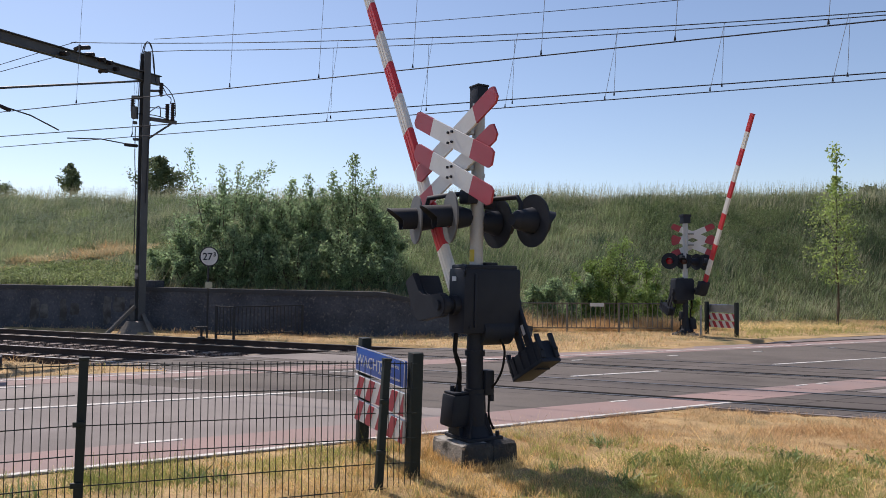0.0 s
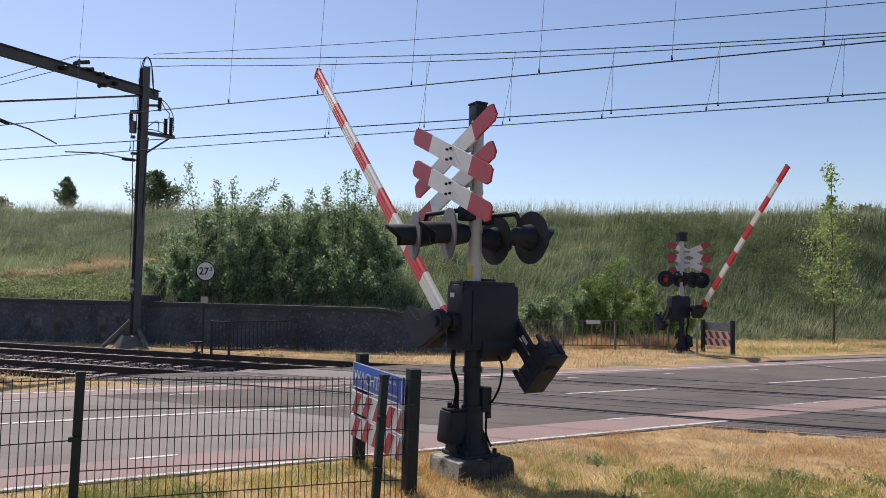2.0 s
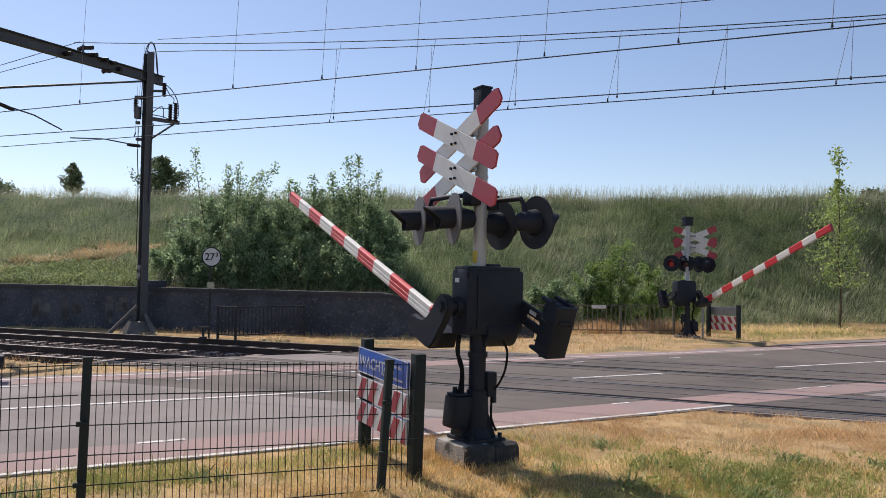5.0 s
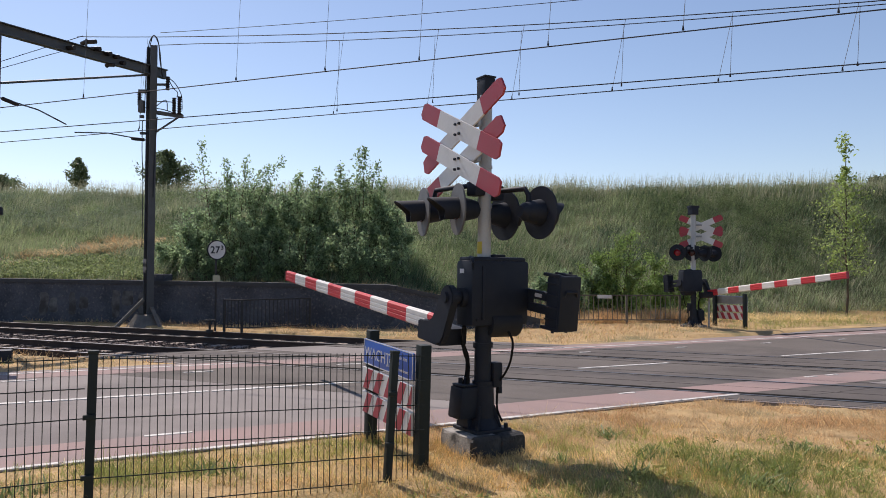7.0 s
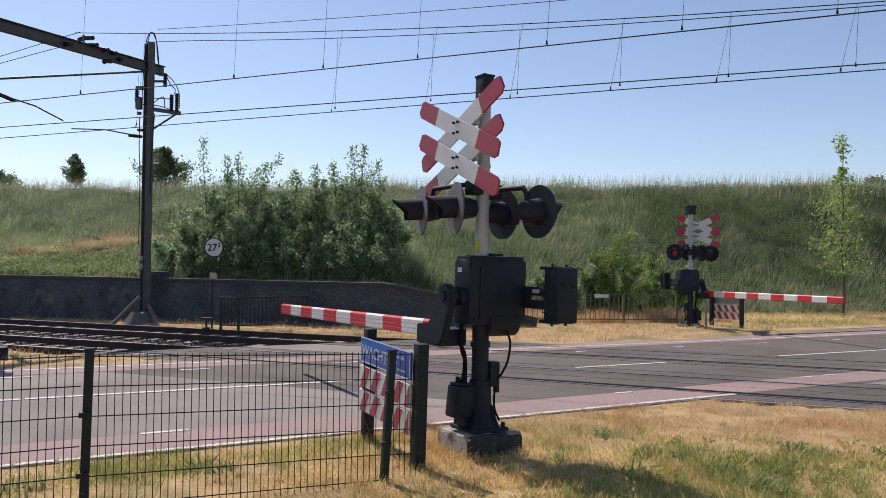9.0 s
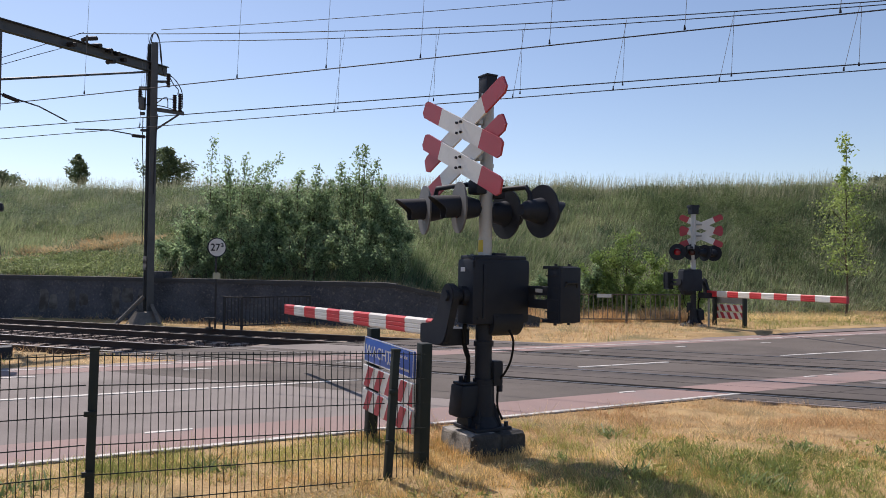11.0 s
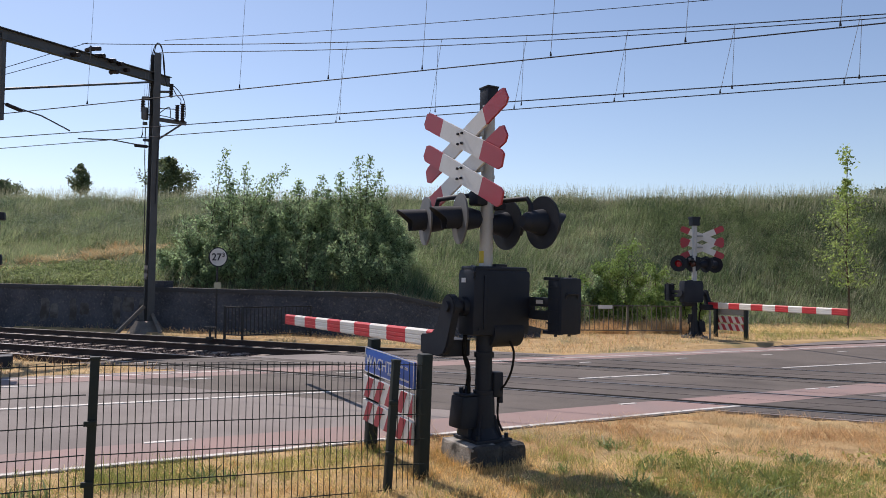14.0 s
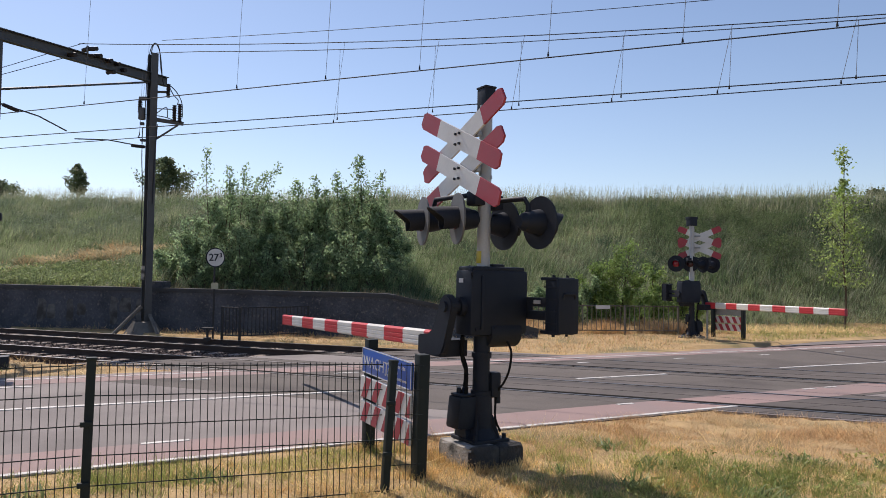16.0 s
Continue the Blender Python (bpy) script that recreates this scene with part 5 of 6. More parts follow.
def build_shrubs():
    shrub("shrub", on(-8.1, 24.7, -0.1), [(-0.7, 0, 1.6, 2), (-0.2, 0.3, 2.2, 2), (0.4, 0.2, 2.8, 2), (0.0, -0.5, 1.5, 2), (0.8, -0.3, 2.0, 2)], 6500, LEAF_DARK, "dense green shrub beside the mast", 7)
    shrub("shrub", on(-6.7, 24.6, -0.1), [(-1.0, 0, 2.8, 2), (-0.5, 0.3, 3.1, 2), (0.1, 0.2, 3.5, 2), (0.6, -0.3, 3.0, 2), (1.1, 0, 2.7, 2), (-1.0, -0.5, 1.6, 2), (0.1, -0.6, 1.9, 2), (1.0, -0.5, 1.8, 2)],
          9000, LEAF_DARK, "dense dark green shrub behind the wall", 1, vigour=0.87)
    shrub("shrub", on(-4.9, 24.4, -0.1), [(-0.9, 0.2, 2.4, 2), (-0.3, 0, 2.8, 2), (0.3, 0.2, 2.8, 2), (0.8, -0.2, 2.9, 2), (-0.6, -0.6, 1.6, 2), (0.5, -0.6, 1.7, 2), (0.0, -0.4, 2.1, 2)],
          7500, LEAF_DARK, "leafy dark green shrub behind the wall", 2, vigour=0.87)
    shrub("shrub", on(-3.0, 24.2, -0.1), [(-0.9, 0.1, 2.9, 2), (-0.2, 0.1, 3.3, 2), (0.3, 0, 3.5, 1.6), (0.8, 0.2, 2.9, 2), (-0.5, -0.6, 1.8, 2), (0.5, -0.6, 1.8, 2), (1.1, -0.1, 2.2, 2)],
          8500, LEAF_DARK, "tall dark green shrub with upright shoots", 3, vigour=0.87)
    shrub("shrub", on(-1.6, 24.2, -0.1), [(-0.5, 0, 2.2, 2), (0.1, 0, 1.9, 2), (0.5, 0, 1.3, 2), (0.0, -0.5, 1.3, 2)], 6000, LEAF_DARK, "low dark green shrub on the dike foot", 8)
    for x, y, top, seed in ((-8.9, 24.6, 1.3, 70), (-5.8, 24.7, 2.1, 71), (-3.95, 24.6, 2.4, 72), (-2.2, 24.4, 2.2, 73)):
        shrub("shrub", on(x, y, -0.1), [(-0.6, 0, top * 0.85, 2), (0.0, 0.2, top, 2), (0.6, -0.1, top * 0.9, 2), (0.1, -0.5, top * 0.6, 2)], 4200, LEAF_DARK, "leafy green shrub grown into its neighbours behind the wall", seed)
    for x, top, seed in ((-7.6, 1.5, 80), (-6.4, 1.9, 81), (-5.3, 1.6, 82), (-4.1, 1.8, 83), (-2.9, 1.8, 84), (-1.8, 1.4, 85)):
        shrub("shrub", on(x, float(foot_y(x)) + 0.7, -0.1), [(-0.7, 0, top * 0.7, 2), (-0.1, 0.2, top, 2), (0.5, 0, top * 0.85, 2), (0.1, -0.4, top * 0.5, 2)], 3200, LEAF_DARK, "low dark green shrub close behind the wall", seed, spread=0.5)
    # young shrubs beside the far barrier
    shrub("shrub", on(6.0, 25.3, -0.1), [(-0.6, 0, 2.0, 2), (0.0, 0.1, 2.7, 2), (0.5, 0, 3.3, 2), (0.2, -0.4, 1.5, 2), (-0.9, 0, 1.2, 1.5)], 8500, LEAF_BRIGHT, "bright green young shrub behind the railing", 4)
    shrub("shrub", on(7.2, 25.5, -0.1), [(-0.5, 0, 1.9, 2), (0.0, 0.1, 2.4, 2), (0.5, 0, 1.9, 2), (0.2, -0.4, 1.4, 2)], 6000, LEAF_BRIGHT, "leafy green young shrub behind the far barrier", 14)
    shrub("shrub", on(5.3, 25.4, -0.1), [(-0.5, 0, 1.7, 2), (0.1, 0.1, 2.2, 2), (0.5, 0, 1.8, 2), (0.0, -0.4, 1.2, 2)], 5500, LEAF_BRIGHT, "rounded bright green young shrub behind the railing", 15)
    shrub("shrub", on(3.2, 25.0, -0.1), [(-0.7, 0, 0.9, 2), (0.0, 0, 1.3, 2), (0.6, 0, 1.1, 2)], 4500, LEAF_DARK, "low green thicket at the dike foot", 16)
    shrub("shrub", on(8.3, 25.4, -0.1), [(-0.4, 0, 1.5, 2), (0.2, 0, 1.9, 2), (0.7, 0, 1.1, 1.5)], 3500, LEAF_BRIGHT, "low bright green shrub behind the barrier", 5)
    shrub("shrub", on(4.3, 25.0, -0.1), [(-0.8, 0, 1.1, 2), (-0.2, 0, 1.5, 2), (0.5, 0, 1.2, 2), (0.9, 0.1, 1.6, 1.5)], 6500, LEAF_DARK, "low green shrub behind the railing", 6)
    # leggy shoots that stand out above the shrubs
    shoots = []
    for (x, y, z0, hgt, dx, seed) in ((-7.80, 24.5, 3.4, 2.3, 0.25, 21), (-6.75, 24.5, 3.6, 1.6, 0.10, 22), (-6.55, 24.4, 3.7, 1.25, 0.75, 23), (-4.85, 24.3, 3.5, 1.1, 0.05, 24), (-3.45, 24.2, 3.6, 1.35, -0.05, 25), (-2.65, 24.1, 3.7, 1.75, 0.05, 26), (-7.2, 24.4, 3.3, 1.3, 0.1, 27), (-6.1, 24.4, 3.3, 1.0, 0.3, 28), (-5.3, 24.4, 3.1, 1.2, -0.1, 29), (-4.3, 24.3, 3.2, 1.2, 0.1, 30), (-3.9, 24.3, 3.2, 1.2, 0.05, 36), (-3.0, 24.2, 3.4, 1.1, -0.2, 37), (-2.2, 24.2, 3.2, 1.2, 0.25, 38), (-8.5, 24.5, 2.2, 1.3, -0.15, 39), (-6.3, 24.4, 3.4, 1.75, 0.95, 40), (-7.1, 24.5, 3.3, 1.8, -0.1, 41), (-5.0, 24.3, 3.2, 1.5, 0.15, 42), (-4.1, 24.3, 3.3, 1.5, -0.1, 43), (-2.45, 24.2, 3.5, 1.5, 0.35, 44), (-2.8, 24.2, 3.5, 1.9, -0.1, 45)):
        hgt *= 1.12
        rng = np.random.default_rng(seed)
        s = thing("shrub_shoot", Matrix.Translation((x, y, z0)), "slender leafy shoot rising above the dark shrub", "shoot", "shrub shoots")
        bm = bmesh.new()
        pts = [Vector((dx * (k / 6) ** 1.6, 0.03 * math.sin(k), hgt * k / 6)) for k in range(7)]
        tube(bm, pts, 0.018, 5, 0.004)
        part("stem", bm, BARK, s)
        n = 320
        w = rng.uniform(0, 1, n)
        c = np.stack([dx * w ** 1.6, np.zeros(n), hgt * w], 1) + rng.normal(size=(n, 3)) * (0.20 * (1.08 - w) + 0.045)[:, None]
        ob = new("foliage", quads("foliage", leaf_cards(c, 0.055, rng), LEAF_DARK))
        ob.parent = s
        tagged(ob, kind="stuff")
        shoots.append(s)
    return shoots


shoots = build_shrubs()


def tree(name, base, height, crown_r, crown_lo, leaves, mat, label, seed, leaf=0.1, trunk=0.09, clumps=40, squeeze=1.0):
    """Tapered trunk, limbs, and leaf clumps at the limbs' ends with gaps between."""
    rng = np.random.default_rng(seed)
    t = thing(name, Matrix.Translation(base), label, "tree")
    bm = bmesh.new()
    pts = [Vector((0.06 * math.sin(k * 1.3), 0.06 * math.cos(k), height * k / 8 - (0.3 if k == 0 else 0))) for k in range(9)]
    tube(bm, pts, trunk, 8, trunk * 0.12)
    part("trunk", bm, BARK, t)
    limbs = bmesh.new()
    cs = []
    for i in range(clumps):
        u = crown_lo + (1 - crown_lo) * (i + 0.5) / clumps
        k = min(int(u * 8), 7)
        p = pts[k].lerp(pts[k + 1], u * 8 - k)
        f = (u - crown_lo) / (1 - crown_lo)
        r = crown_r * (math.sin(math.pi * min(1, 0.25 + f * 0.75)) ** squeeze) * rng.uniform(0.35, 1.1)
        az = i * 2.4 + rng.uniform(-0.4, 0.4)
        q = p + Vector((math.cos(az) * r, math.sin(az) * r, r * rng.uniform(0.2, 0.8)))
        tube(limbs, [p, p.lerp(q, 0.5) + Vector((0, 0, 0.06 * r)), q], trunk * 0.28, 5, 0.004)
        m = leaves // clumps
        w = rng.beta(2.2, 1.0, m)[:, None]
        cs.append(np.array(p)[None] * (1 - w) + np.array(q)[None] * w + rng.normal(size=(m, 3)) * (0.05 + 0.11 * r))
    part("limbs", limbs, BARK, t)
    ob = new("crown", quads("crown", leaf_cards(np.concatenate(cs), leaf, rng), mat))
    ob.parent = t
    tagged(ob, kind="stuff")
    return t


def build_trees():
    tree("young_tree", on(15.05, 27.6), 5.6, 1.15, 0.24, 2600, YOUNG_LEAF, "slender young tree with bright green leaves on the dike", 31, 0.06, 0.05, 36, 0.8)
    # thin leader above the young tree
    rng = np.random.default_rng(77)
    s = thing("tree_leader", Matrix.Translation(on(15.05, 27.6, 5.4)), "thin leafy top shoot of the young tree", "shoot")
    part("stem", tube(bmesh.new(), [(0, 0, 0), (0.03, 0, 0.6), (0.02, 0, 1.25)], 0.02, 5, 0.008), BARK, s)
    c = np.stack([rng.normal(0, 0.13, 150), rng.normal(0, 0.13, 150), 0.95 + rng.normal(0, 0.24, 150)], 1)
    ob = new("foliage", quads("foliage", leaf_cards(c, 0.075, rng), YOUNG_LEAF)); ob.parent = s
    tagged(ob, kind="stuff")
    tree("far_tree", Vector((-29.9, 60, 4.4)), 6.2, 0.95, 0.60, 3600, LEAF_FAR, "small far tree behind the dike crest", 32, 0.10, 0.12, 30)
    tree("far_tree", Vector((-21.2, 56, 3.2)), 7.4, 2.1, 0.45, 9000, LEAF_FAR, "round dark far tree behind the dike crest", 33, 0.11, 0.16, 46)
    tree("far_tree", Vector((-37.5, 62, 3.4)), 6.0, 2.8, 0.3, 7000, LEAF_FAR, "low hazy far tree behind the dike crest", 34, 0.11, 0.16, 40)
    tree("far_tree", Vector((36.5, 62, 3.6)), 6.0, 2.4, 0.4, 5000, LEAF_FAR, "low far tree beyond the dike", 35, 0.11, 0.16, 36)


build_trees()


def patch(x, y, k, seed):
    """Smooth random patches between 0 and 1."""
    rng = np.random.default_rng(seed)
    v = np.zeros_like(x)
    for i in range(7):
        a, p, f = rng.uniform(0, 2 * math.pi), rng.uniform(0, 6.28), k * rng.uniform(0.5, 2.2)
        v += np.sin((x * math.cos(a) + y * math.sin(a)) * f + p)
    return 1 / (1 + np.exp(-v * 0.8))


def build_grass():
    rng = np.random.default_rng(9)

    def sow(name, x, y, h, w, mat, label, lean=0.35, wind=(0, 0)):
        me = quads(name, blades(x, y, ground_z(x, y) - 0.02, h, w, rng, lean, wind), mat)
        tagged(new(name, me), label, "grass", kind="stuff")

    # the dike: tufts of one lean and height each, over a thin even sward
    n = 150000
    x = rng.uniform(-30, 32, n); y0 = foot_y(x)
    y = y0 + 0.2 + (crest_y(x) + 3 - y0) * rng.uniform(0, 1, n) ** 0.9
    m = 13000
    cx = rng.uniform(-28, 28, m); cy = foot_y(cx) + 0.2 + (crest_y(cx) + 1.5 - foot_y(cx)) * rng.uniform(0, 1, m) ** 0.85
    size = rng.uniform(0.10, 0.30, m)
    tall = rng.uniform(0.28, 0.62, m) * (0.45 + 0.9 * patch(cx, cy, 0.9, 3))
    lean_x = 0.15 + 0.40 * patch(cx, cy, 0.6, 61) * rng.uniform(0.3, 1.2, m)
    k = 18
    tx = np.repeat(cx, k) + rng.normal(size=m * k) * np.repeat(size, k); ty = np.repeat(cy, k) + rng.normal(size=m * k) * np.repeat(size, k)
    th = np.repeat(tall, k) * rng.uniform(0.5, 1.1, m * k)
    x, y = np.concatenate([x, tx]), np.concatenate([y, ty])
    h = np.concatenate([rng.uniform(0.10, 0.32, n), th])
    wind = np.concatenate([np.full(n, 0.18), np.repeat(lean_x, k)])
    kind = np.concatenate([rng.uniform(0, 1, n), np.clip(np.repeat(rng.uniform(0, 1, m), k) + rng.normal(0, 0.12, m * k), 0, 1)])
    n = len(x)
    ok = y > foot_y(x) + 0.15
    dry = patch(x, y, 0.5, 12)
    band = y - 28.7 - 0.39 * (x + 14.3) - 0.3 * np.sin(x * 1.7)
    left_dry = np.exp(-((x + 14.2) / 2.8) ** 4 - (band / np.where(band > 0, 0.75, 0.5)) ** 2)
    right_pale = np.exp(-((x - 13) / 6.0) ** 2 - ((y - 28.5) / 2.3) ** 2)
    pale = kind < 0.13 + 0.20 * (dry > 0.72) + 0.75 * left_dry + 0.35 * right_pale
    straw = pale & (rng.uniform(0, 1, n) < left_dry * 1.3)
    h = h * np.where((np.abs(x + 14.2) < 3.2) & (band < 0.6) & (band > -2.0), 0.45, 1.0)
    pale &= ~straw & ok
    straw &= ok
    g = ok & ~(pale | straw)

    def sow_wind(name, sel, hh, ww, mat, label, lean):
        q = blades(x[sel], y[sel], ground_z(x[sel], y[sel]) - 0.02, hh, ww, rng, lean)
        q[:, 2:, 0] += (wind[sel] * hh)[:, None]
        tagged(new(name, quads(name, q, mat)), label, "grass", kind="stuff")
    sow_wind("dry_dike_grass", straw, h[straw] * 0.9, rng.uniform(0.015, 0.03, straw.sum()), GRASS_TAN, "parched orange patch of grass on the dike", 0.6)
    fresh = g & (patch(x, y, 0.55, 91) * 0.75 + 0.25 * patch(x, y, 2.0, 92) + 0.5 * right_pale + rng.normal(0, 0.10, n) > 0.52)
    g &= ~fresh
    h = h * np.where(right_pale > 0.5, 0.75, 1.0)
    sow_wind("fresh_dike_grass", fresh, h[fresh], rng.uniform(0.012, 0.028, fresh.sum()), GRASS_FRESH, "fresh yellow-green grass patches on the dike", 0.25)
    sow_wind("dike_grass", g, h[g], rng.uniform(0.012, 0.028, g.sum()), GRASS_DIKE, "tall windblown green grass on the dike", 0.25)
    sow_wind("seeding_grass", pale, h[pale] * 1.1, rng.uniform(0.010, 0.022, pale.sum()), GRASS_PALE, "pale seeding grass stalks on the dike", 0.22)
    m = 36000
    x = rng.normal(-14.2, 1.9, m); y = 28.7 + 0.39 * (x + 14.3) + 0.3 * np.sin(x * 1.7) + rng.normal(0, 0.8, m)
    thin = patch(x, y, 1.5, 71) * patch(x, y, 4.0, 72) > 0.26
    x, y = x[thin], y[thin]
    for half, mat in ((slice(0, None, 2), GRASS_TAN), (slice(1, None, 2), GRASS_PALE)):
        sow("dry_dike_grass", x[half], y[half], rng.uniform(0.06, 0.26, len(x[half])), rng.uniform(0.018, 0.035, len(x[half])), mat, "flattened tan straw on the dike slope", 0.9, (0.2, -0.3))
    # leafy herbs in clumps: grey-green on the upper slope beside the mast, fresh green elsewhere
    for m, box_x, lo, hi, seed, mat, gate, leaf, label in (
            (1700, (-28, 30), 0.02, 1.0, 51, LEAF_HERB, 0.5, 0.034, "clumps of leafy green herbs on the dike"),
            (620, (-25, -10.5), 0.40, 1.0, 52, LEAF_GREY, 0.25, 0.038, "grey-green bushy herbs on the upper slope"),
            (300, (-19, -9), 0.0, 0.16, 53, LEAF_LOW, 0.2, 0.045, "fresh green herbs low on the slope behind the wall"),
            (260, (9, 19), 0.45, 0.95, 54, LEAF_HERB, 0.4, 0.036, "dark leafy thicket on the upper slope")):
        cx = rng.uniform(*box_x, m); cy = foot_y(cx) + 0.3 + (crest_y(cx) - foot_y(cx)) * rng.uniform(lo, hi, m)
        keep = patch(cx, cy, 0.7, seed) > gate
        cx, cy = cx[keep], cy[keep]
        k = 110
        r = np.repeat(rng.uniform(0.18, 0.50, len(cx)), k)
        dx, dy = rng.normal(size=len(r)), rng.normal(size=len(r))
        x, y = np.repeat(cx, k) + dx * r, np.repeat(cy, k) + dy * r
        off = y - 28.7 - 0.39 * (x + 14.3)
        ok = (y > foot_y(x) + 0.3) & ~((np.abs(x + 14.2) < 2.9) & (off > -1.3) & (off < 0.9))
        top = np.repeat(rng.uniform(0.25, 0.8, len(cx)), k) * (0.5 if hi < 0.3 else 1.0)
        dome = np.clip(1.1 - 0.22 * (dx * dx + dy * dy), 0.2, 1)
        c = np.stack([x, y, ground_z(x, y) + top * dome * rng.uniform(0.35, 1.0, len(x))], 1)[ok]
        tagged(new("dike_herbs", quads("dike_herbs", leaf_cards(c, leaf, rng), mat)), label, "herbs", kind="stuff")
    # stalks along the crest
    m = 14000
    x = rng.uniform(-30, 32, m); y = crest_y(x) + rng.uniform(-1.2, 1.5, m)
    sow("crest_stalks", x, y, rng.uniform(0.45, 1.15, m), rng.uniform(0.010, 0.020, m), GRASS_PALE, "thin pale grass stalks along the dike crest", 0.15, (0.12, 0))

    def tufts(m, bx, by, k, mat, label, gate=0.3):
        """Grass tufts that fan out from a root each, in patches."""
        cx, cy = rng.uniform(*bx, m), rng.uniform(*by, m)
        ok = (RN[0] * cx + RN[1] * cy < NEAR_EDGE - 0.15) & (np.hypot(cx - 0.38, cy - 6.9) > 0.55) & (patch(cx, cy, 1.6, 5) > gate)
        cx, cy = cx[ok], cy[ok]
        r = np.repeat(rng.uniform(0.02, 0.06, len(cx)), k)
        hh = np.repeat(rng.uniform(0.04, 0.12, len(cx)), k) * rng.uniform(0.5, 1.1, len(r))
        x, y = np.repeat(cx, k) + rng.normal(size=len(r)) * r, np.repeat(cy, k) + rng.normal(size=len(r)) * r
        sow("grass_tuft", x, y, hh, rng.uniform(0.004, 0.009, len(r)), mat, label, 0.5)

    # verges: short dry grass with green patches
    def verge(x0, x1, y0, y1, n, green_share, hs, ws, keep):
        x, y = rng.uniform(x0, x1, n), rng.uniform(y0, y1, n)
        nr, nt = RN[0] * x + RN[1] * y, TN[0] * x + TN[1] * y
        ok = keep(x, y, nr, nt)
        x, y = x[ok], y[ok]
        k = len(x)
        green = rng.uniform(0, 1, k) < green_share(x, y)
        h = rng.uniform(*hs, k) * (0.25 + 0.9 * patch(x, y, 5.0, 41) + 0.8 * patch(x, y, 14.0, 42) ** 2)
        w = rng.uniform(*ws, k)
        straw = ~green & (rng.uniform(0, 1, k) < np.where(y < 7.1, 0.22, 0.04) + np.where(y < 7.3, 0.75, 0.10) * np.clip(3 * patch(x, y, 3.2, 43) - 1.7, 0, 1))
        bare = patch(x, y, 8.0, 44) * patch(x, y, 2.5, 45) < 0.045
        straw &= ~bare
        tan = ~green & ~straw & ~bare & (y + 0.35 * np.sin(2.1 * x) + 0.4 * rng.normal(size=k) > 7.0)
        dry = ~green & ~straw & ~tan & ~bare
        sow("tan_grass", x[tan], y[tan], h[tan] * 1.2, w[tan] * 0.8, GRASS_TAN, "reddish tan feathery dry grass", 0.7)
        sow("green_grass", x[green], y[green], h[green] * 1.3, w[green], GRASS_GREEN, "green tufts in the dry verge", 0.45)
        sow("dry_grass", x[dry], y[dry], h[dry], w[dry], GRASS_DRY, "short parched straw-coloured grass", 1.1)
        sow("bleached_straw", x[straw], y[straw], h[straw] * 0.7, w[straw] * 1.2, GRASS_STRAW, "bleached flattened straw in the verge", 1.8)

    def near_keep(x, y, nr, nt):
        return (nr < NEAR_EDGE + 0.01) & ((nt < BED0 - 0.05) | (nr < PANEL_NEAR))
    def near_green(x, y):
        g = patch(x, y, 1.6, 5)
        zone = np.exp(-((y - 6.15) / 0.95) ** 2) * np.clip((x + 1) / 2, 0.6, 1)
        strip = np.exp(-((RN[0] * x + RN[1] * y - 6.6) / 0.35) ** 2) * (x < -0.3) * 1.2
        return np.clip(0.05 + 0.95 * np.clip(g * 2.0 - 0.22, 0, 1) * zone + 1.2 * strip * g, 0, 0.85) * np.where(y > 7.25, 0.35, 1) * np.clip(3.8 - x, 0.2, 1)
    verge(-5, 7.5, 4.2, 10.6, 400000, near_green, (0.012, 0.06), (0.003, 0.008), near_keep)
    # taller loose blades
    verge(-5, 7.5, 4.2, 8.6, 9000, near_green, (0.05, 0.15), (0.004, 0.008), near_keep)
    tufts(420, (0.75, 3.9), (5.3, 6.95), 24, GRASS_GREEN, "upright green grass tuft in the dry verge")
    tufts(90, (-4.5, -0.5), (4.6, 6.6), 26, GRASS_GREEN, "green grass tuft behind the mesh fence")
    tufts(420, (-0.7, 2.4), (5.0, 6.9), 24, GRASS_DRY, "pale dry grass tuft beside the barrier post", 0.0)
    tufts(230, (0.6, 2.2), (5.3, 7.9), 20, GRASS_GREEN, "short green tuft beside the barrier post", 0.0)
    tufts(300, (-4.5, 6.0), (4.6, 7.0), 22, GRASS_STRAW, "bleached straw tuft in the verge")
    tufts(260, (-4.5, 6.5), (4.6, 8.2), 26, GRASS_DRY, "dry straw tuft in the verge")

    # flat straw litter between the tufts
    m = 90000
    x, y = rng.uniform(-4.6, 6.8, m), rng.uniform(4.4, 9.0, m)
    ok = near_keep(x, y, RN[0] * x + RN[1] * y + 0.05, TN[0] * x + TN[1] * y)
    x, y = x[ok], y[ok]
    for half, mat in ((patch(x, y, 7.0, 95) > 0.5, GRASS_STRAW), (patch(x, y, 7.0, 95) <= 0.5, GRASS_TAN)):
        k = int(half.sum())
        sow("straw_litter", x[half], y[half], rng.uniform(0.01, 0.03, k), rng.uniform(0.003, 0.007, k), mat, "flat straw litter on the verge", 2.6)

    # grass that has grown up round the foundation and the board's posts
    for px, py, r0, r1, m in ((0.40, 6.98, 0.33, 0.52, 2600), (-0.18, 6.36, 0.05, 0.16, 500), (-0.72, 7.26, 0.05, 0.16, 400)):
        a, d = rng.uniform(0, 6.28, m), rng.uniform(r0, r1, m)
        x, y = px + np.cos(a) * d, py + np.sin(a) * d
        ok = RN[0] * x + RN[1] * y < NEAR_EDGE - 0.05
        x, y = x[ok], y[ok]
        sow("dry_grass", x, y, rng.uniform(0.03, 0.12, len(x)), rng.uniform(0.003, 0.007, len(x)), GRASS_DRY, "dry grass grown up round the foundation", 0.5)

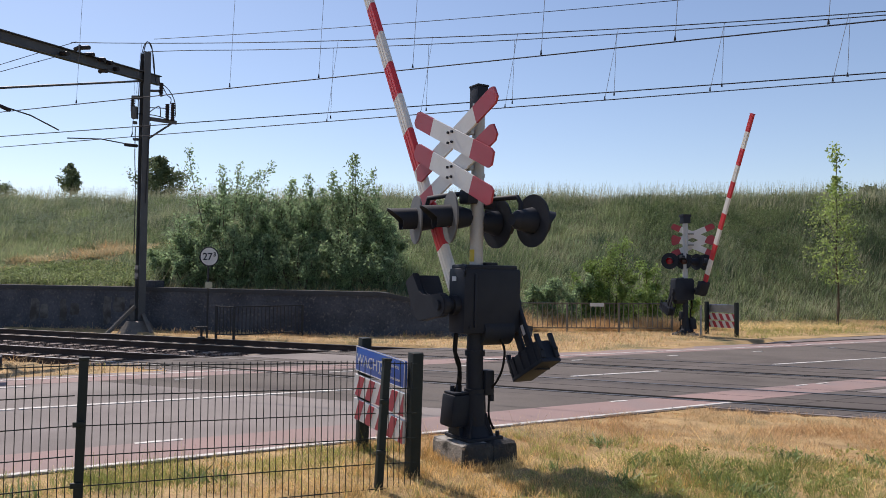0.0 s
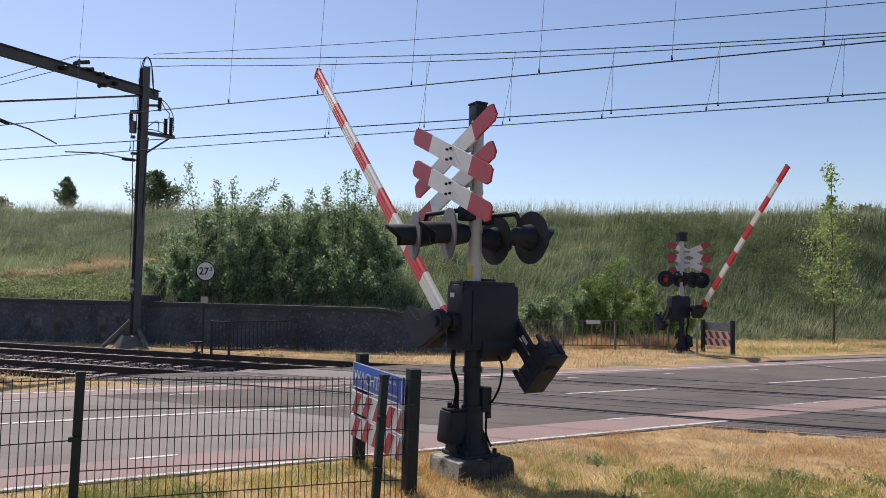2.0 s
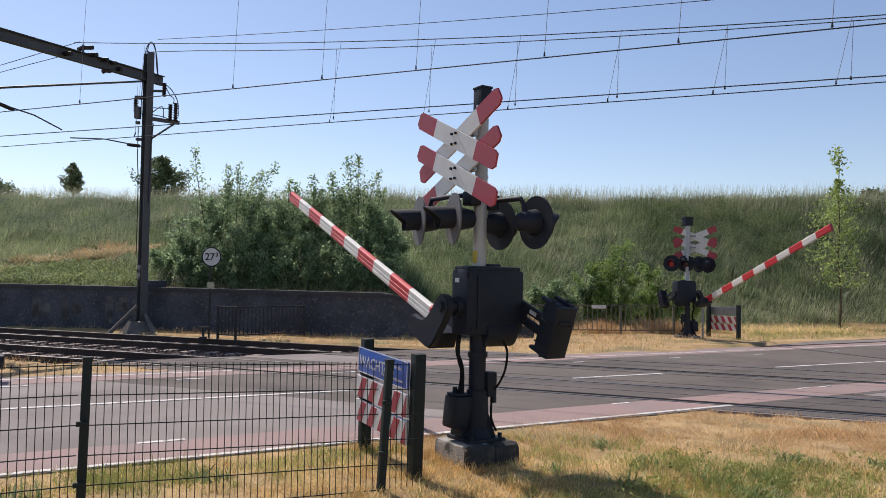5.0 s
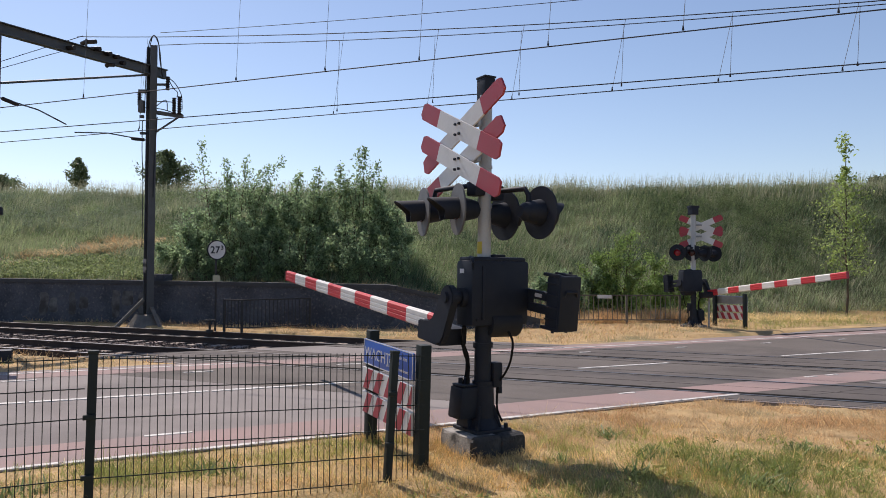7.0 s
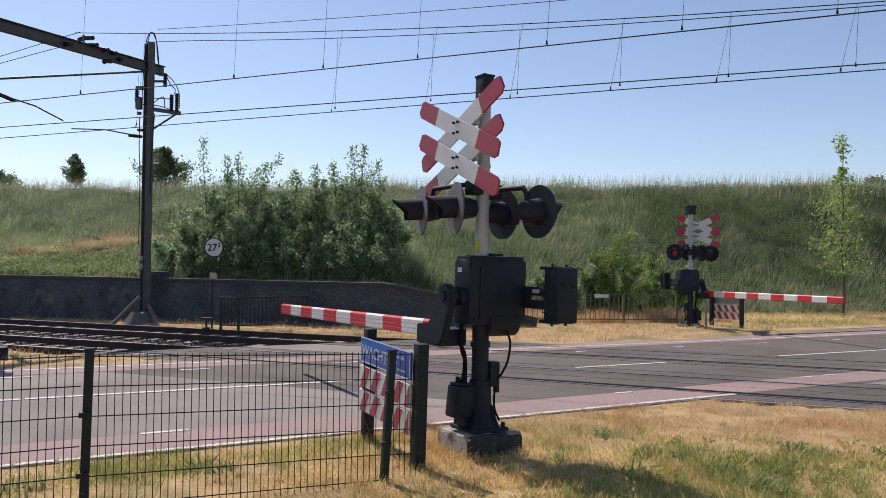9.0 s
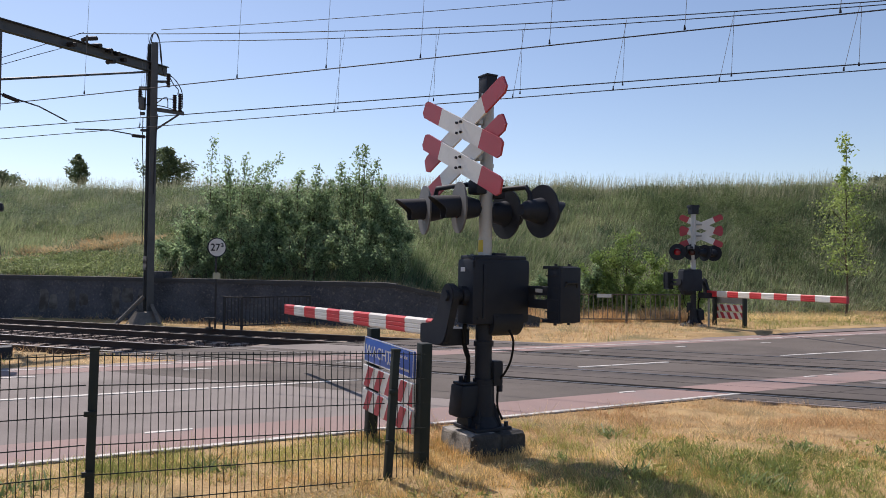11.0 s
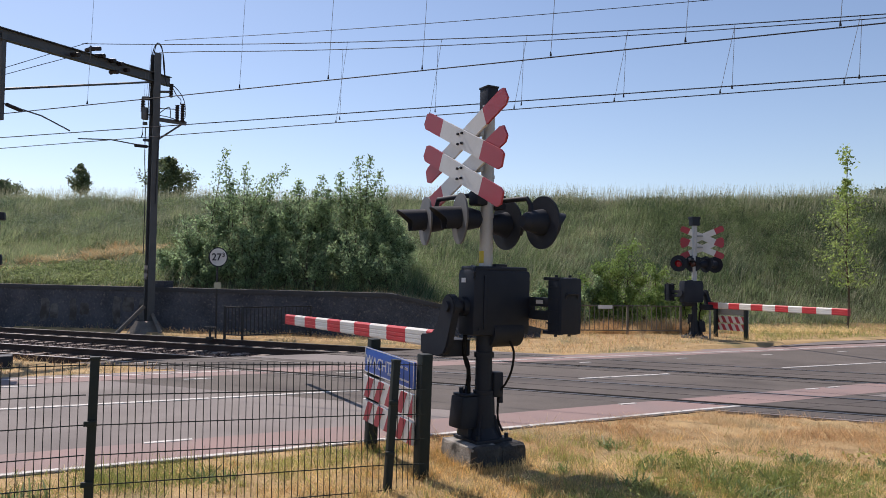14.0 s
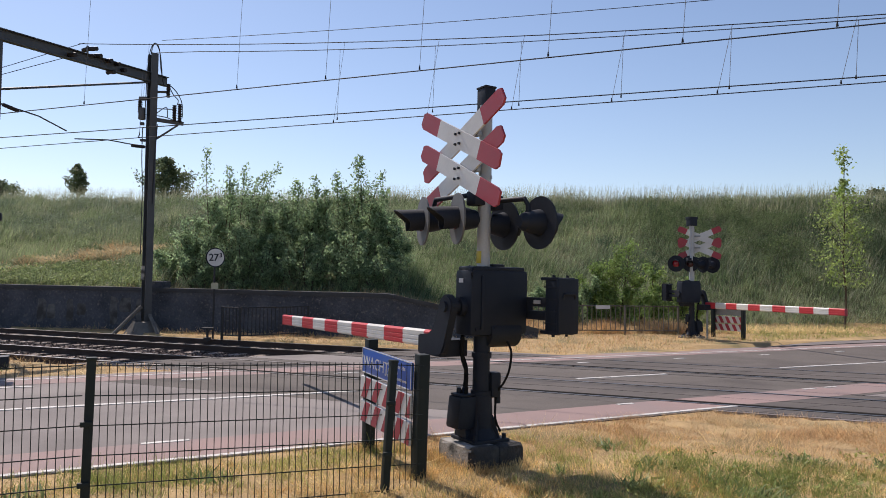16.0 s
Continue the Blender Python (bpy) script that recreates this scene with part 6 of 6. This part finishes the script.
    def far_keep(x, y, nr, nt):
        f = foot_y(x)
        bay = (np.dot(np.stack([x, y], -1), RE) > 14) & (nr < 14.75)
        return (nr > FAR_EDGE + 0.15) & ((nt > BED1 + 0.05) | (nt < BED0 - 0.1)) & (y < f + 0.5) & ~bay
    def far_green(x, y):
        return np.clip(0.05 + 1.7 * np.clip((x - 8.2) / 2.5, 0, 1) * patch(x, y, 1.0, 8), 0, 0.8)
    verge(-16, 20, 11, 29.5, 150000, far_green, (0.03, 0.13), (0.007, 0.017), far_keep)

    # dead straw and brush at the dike foot behind the railing
    m = 16000
    x = rng.uniform(1.6, 8.4, m); y = rng.uniform(23.4, 24.9, m) + 0.12 * (x - 5)
    sow("dry_brush", x, y, rng.uniform(0.08, 0.42, m) * (0.4 + patch(x, y, 2.5, 81)), rng.uniform(0.008, 0.02, m), GRASS_TAN, "dead straw and brush behind the railing", 0.7)
    m = 4500
    x = rng.uniform(1.6, 14, m); y = rng.uniform(23.4, 25.2, m) + 0.16 * (x - 5)
    sow("bleached_straw", x, y, rng.uniform(0.08, 0.30, m), rng.uniform(0.008, 0.02, m), GRASS_STRAW, "bleached straw at the dike foot", 1.0)

    # small broad-leaved herbs among the near grass
    m = 420
    cx, cy = rng.uniform(-1.0, 6.5, m), rng.uniform(4.6, 7.3, m)
    nr = RN[0] * cx + RN[1] * cy
    ok = (nr < NEAR_EDGE - 0.3) & (patch(cx, cy, 1.6, 5) > 0.35)
    cx, cy = cx[ok], cy[ok]
    x = np.repeat(cx, 14) + rng.normal(0, 0.045, len(cx) * 14); y = np.repeat(cy, 14) + rng.normal(0, 0.045, len(cx) * 14)
    c = np.stack([x, y, ground_z(x, y) + rng.uniform(0.0, 0.07, len(x))], 1)
    tagged(new("verge_herbs", quads("verge_herbs", leaf_cards(c, 0.02, rng), GRASS_GREEN)), "small broad-leaved green herbs in the verge", "herbs", kind="stuff")

    # green weeds on the near verge, and tufts round the foundation
    for x, y, r, k in ((3.43, 6.95, 0.15, 80), (3.25, 6.9, 0.12, 40), (1.70, 7.55, 0.13, 45), (4.15, 6.85, 0.15, 60), (2.42, 5.93, 0.13, 70), (2.62, 5.8, 0.15, 80), (2.85, 6.25, 0.12, 40), (2.3, 6.25, 0.12, 40), (1.05, 6.62, 0.07, 26), (1.62, 6.2, 0.14, 50), (1.9, 6.75, 0.15, 50), (-1.9, 6.2, 0.18, 60), (-3.1, 5.5, 0.2, 60)):
        a = rng.uniform(0, 6.28, k); d = r * np.sqrt(rng.uniform(0, 1, k))
        me = quads("weed", blades(x + np.cos(a) * d, y + np.sin(a) * d, ground_z(x + np.cos(a) * d, y + np.sin(a) * d) - 0.01, rng.uniform(0.04, 0.11, k), rng.uniform(0.016, 0.032, k), rng, 0.8), WEED)
        tagged(new("weed", me), "leafy green weed in the dry verge", "weed", "weeds")


build_grass()


# ---- what moves ----
def motions():
    near = [(0, 58.2), (0.5, 53.6), (1.0, 49.6), (1.5, 45.5), (2.0, 41.4), (2.5, 37.3), (3.0, 33.6), (3.5, 29.9), (4.2, 24.7), (5.2, 17.2), (6.3, 9.3), (6.6, 7.5), (7.0, 4.7), (7.5, 1.6), (7.9, -0.7), (8.1, -1.1), (8.5, -0.7), (9.0, -0.9), (12.0, -1.0), (16.0, -1.0)]
    crank = [(t, 1.03 * a + 1.0) for t, a in near]
    far = [(0, 65.0), (0.5, 59.9), (1.0, 54.9), (1.5, 50.0), (2.5, 41.5), (3.5, 33.2), (4.0, 29.2), (4.8, 22.9), (5.7, 15.9), (6.5, 10.0), (7.0, 6.4), (7.5, 3.3), (7.9, 0.5), (8.2, 0.2), (9.0, 0.4), (16.0, 0.4)]
    for ob, hub, rows in ((near_crank, NEAR_HUB, crank), (near_boom, BOOM_HUB, near), (far_crank, FAR_HUB, far), (far_boom, FAR_HUB, far)):
        slide = -0.2 / 58 if ob is near_boom else 0   # the boom draws back into its socket as it stands up
        walk(ob, [(t, hub @ pose(0, 0, 0, 0, -a, 0) @ pose(slide * max(a, 0), 0, 0)) for t, a in rows])
    # the wind bends the leggy shoots
    sway = [(0, -17), (1.5, -15.5), (3.5, -16), (5.2, -14), (7, -12.5), (9, -9), (10.7, -4), (12.5, 1), (14.5, 5), (15, 4), (16, -8)]
    for k, ob in enumerate(shoots):
        m = ob.matrix_basis.copy()
        if k == 0:
            walk(ob, [(t, m @ pose(0, 0, 0, 0, a, 0)) for t, a in sway])
        else:
            walk(ob, [(0.8 * n, m @ pose(0, 0, 0, 0, 3.0 * math.sin(1.3 * n + 2.1 * k) + 1.5 * math.sin(0.37 * n * k), 0)) for n in range(21)])


motions()
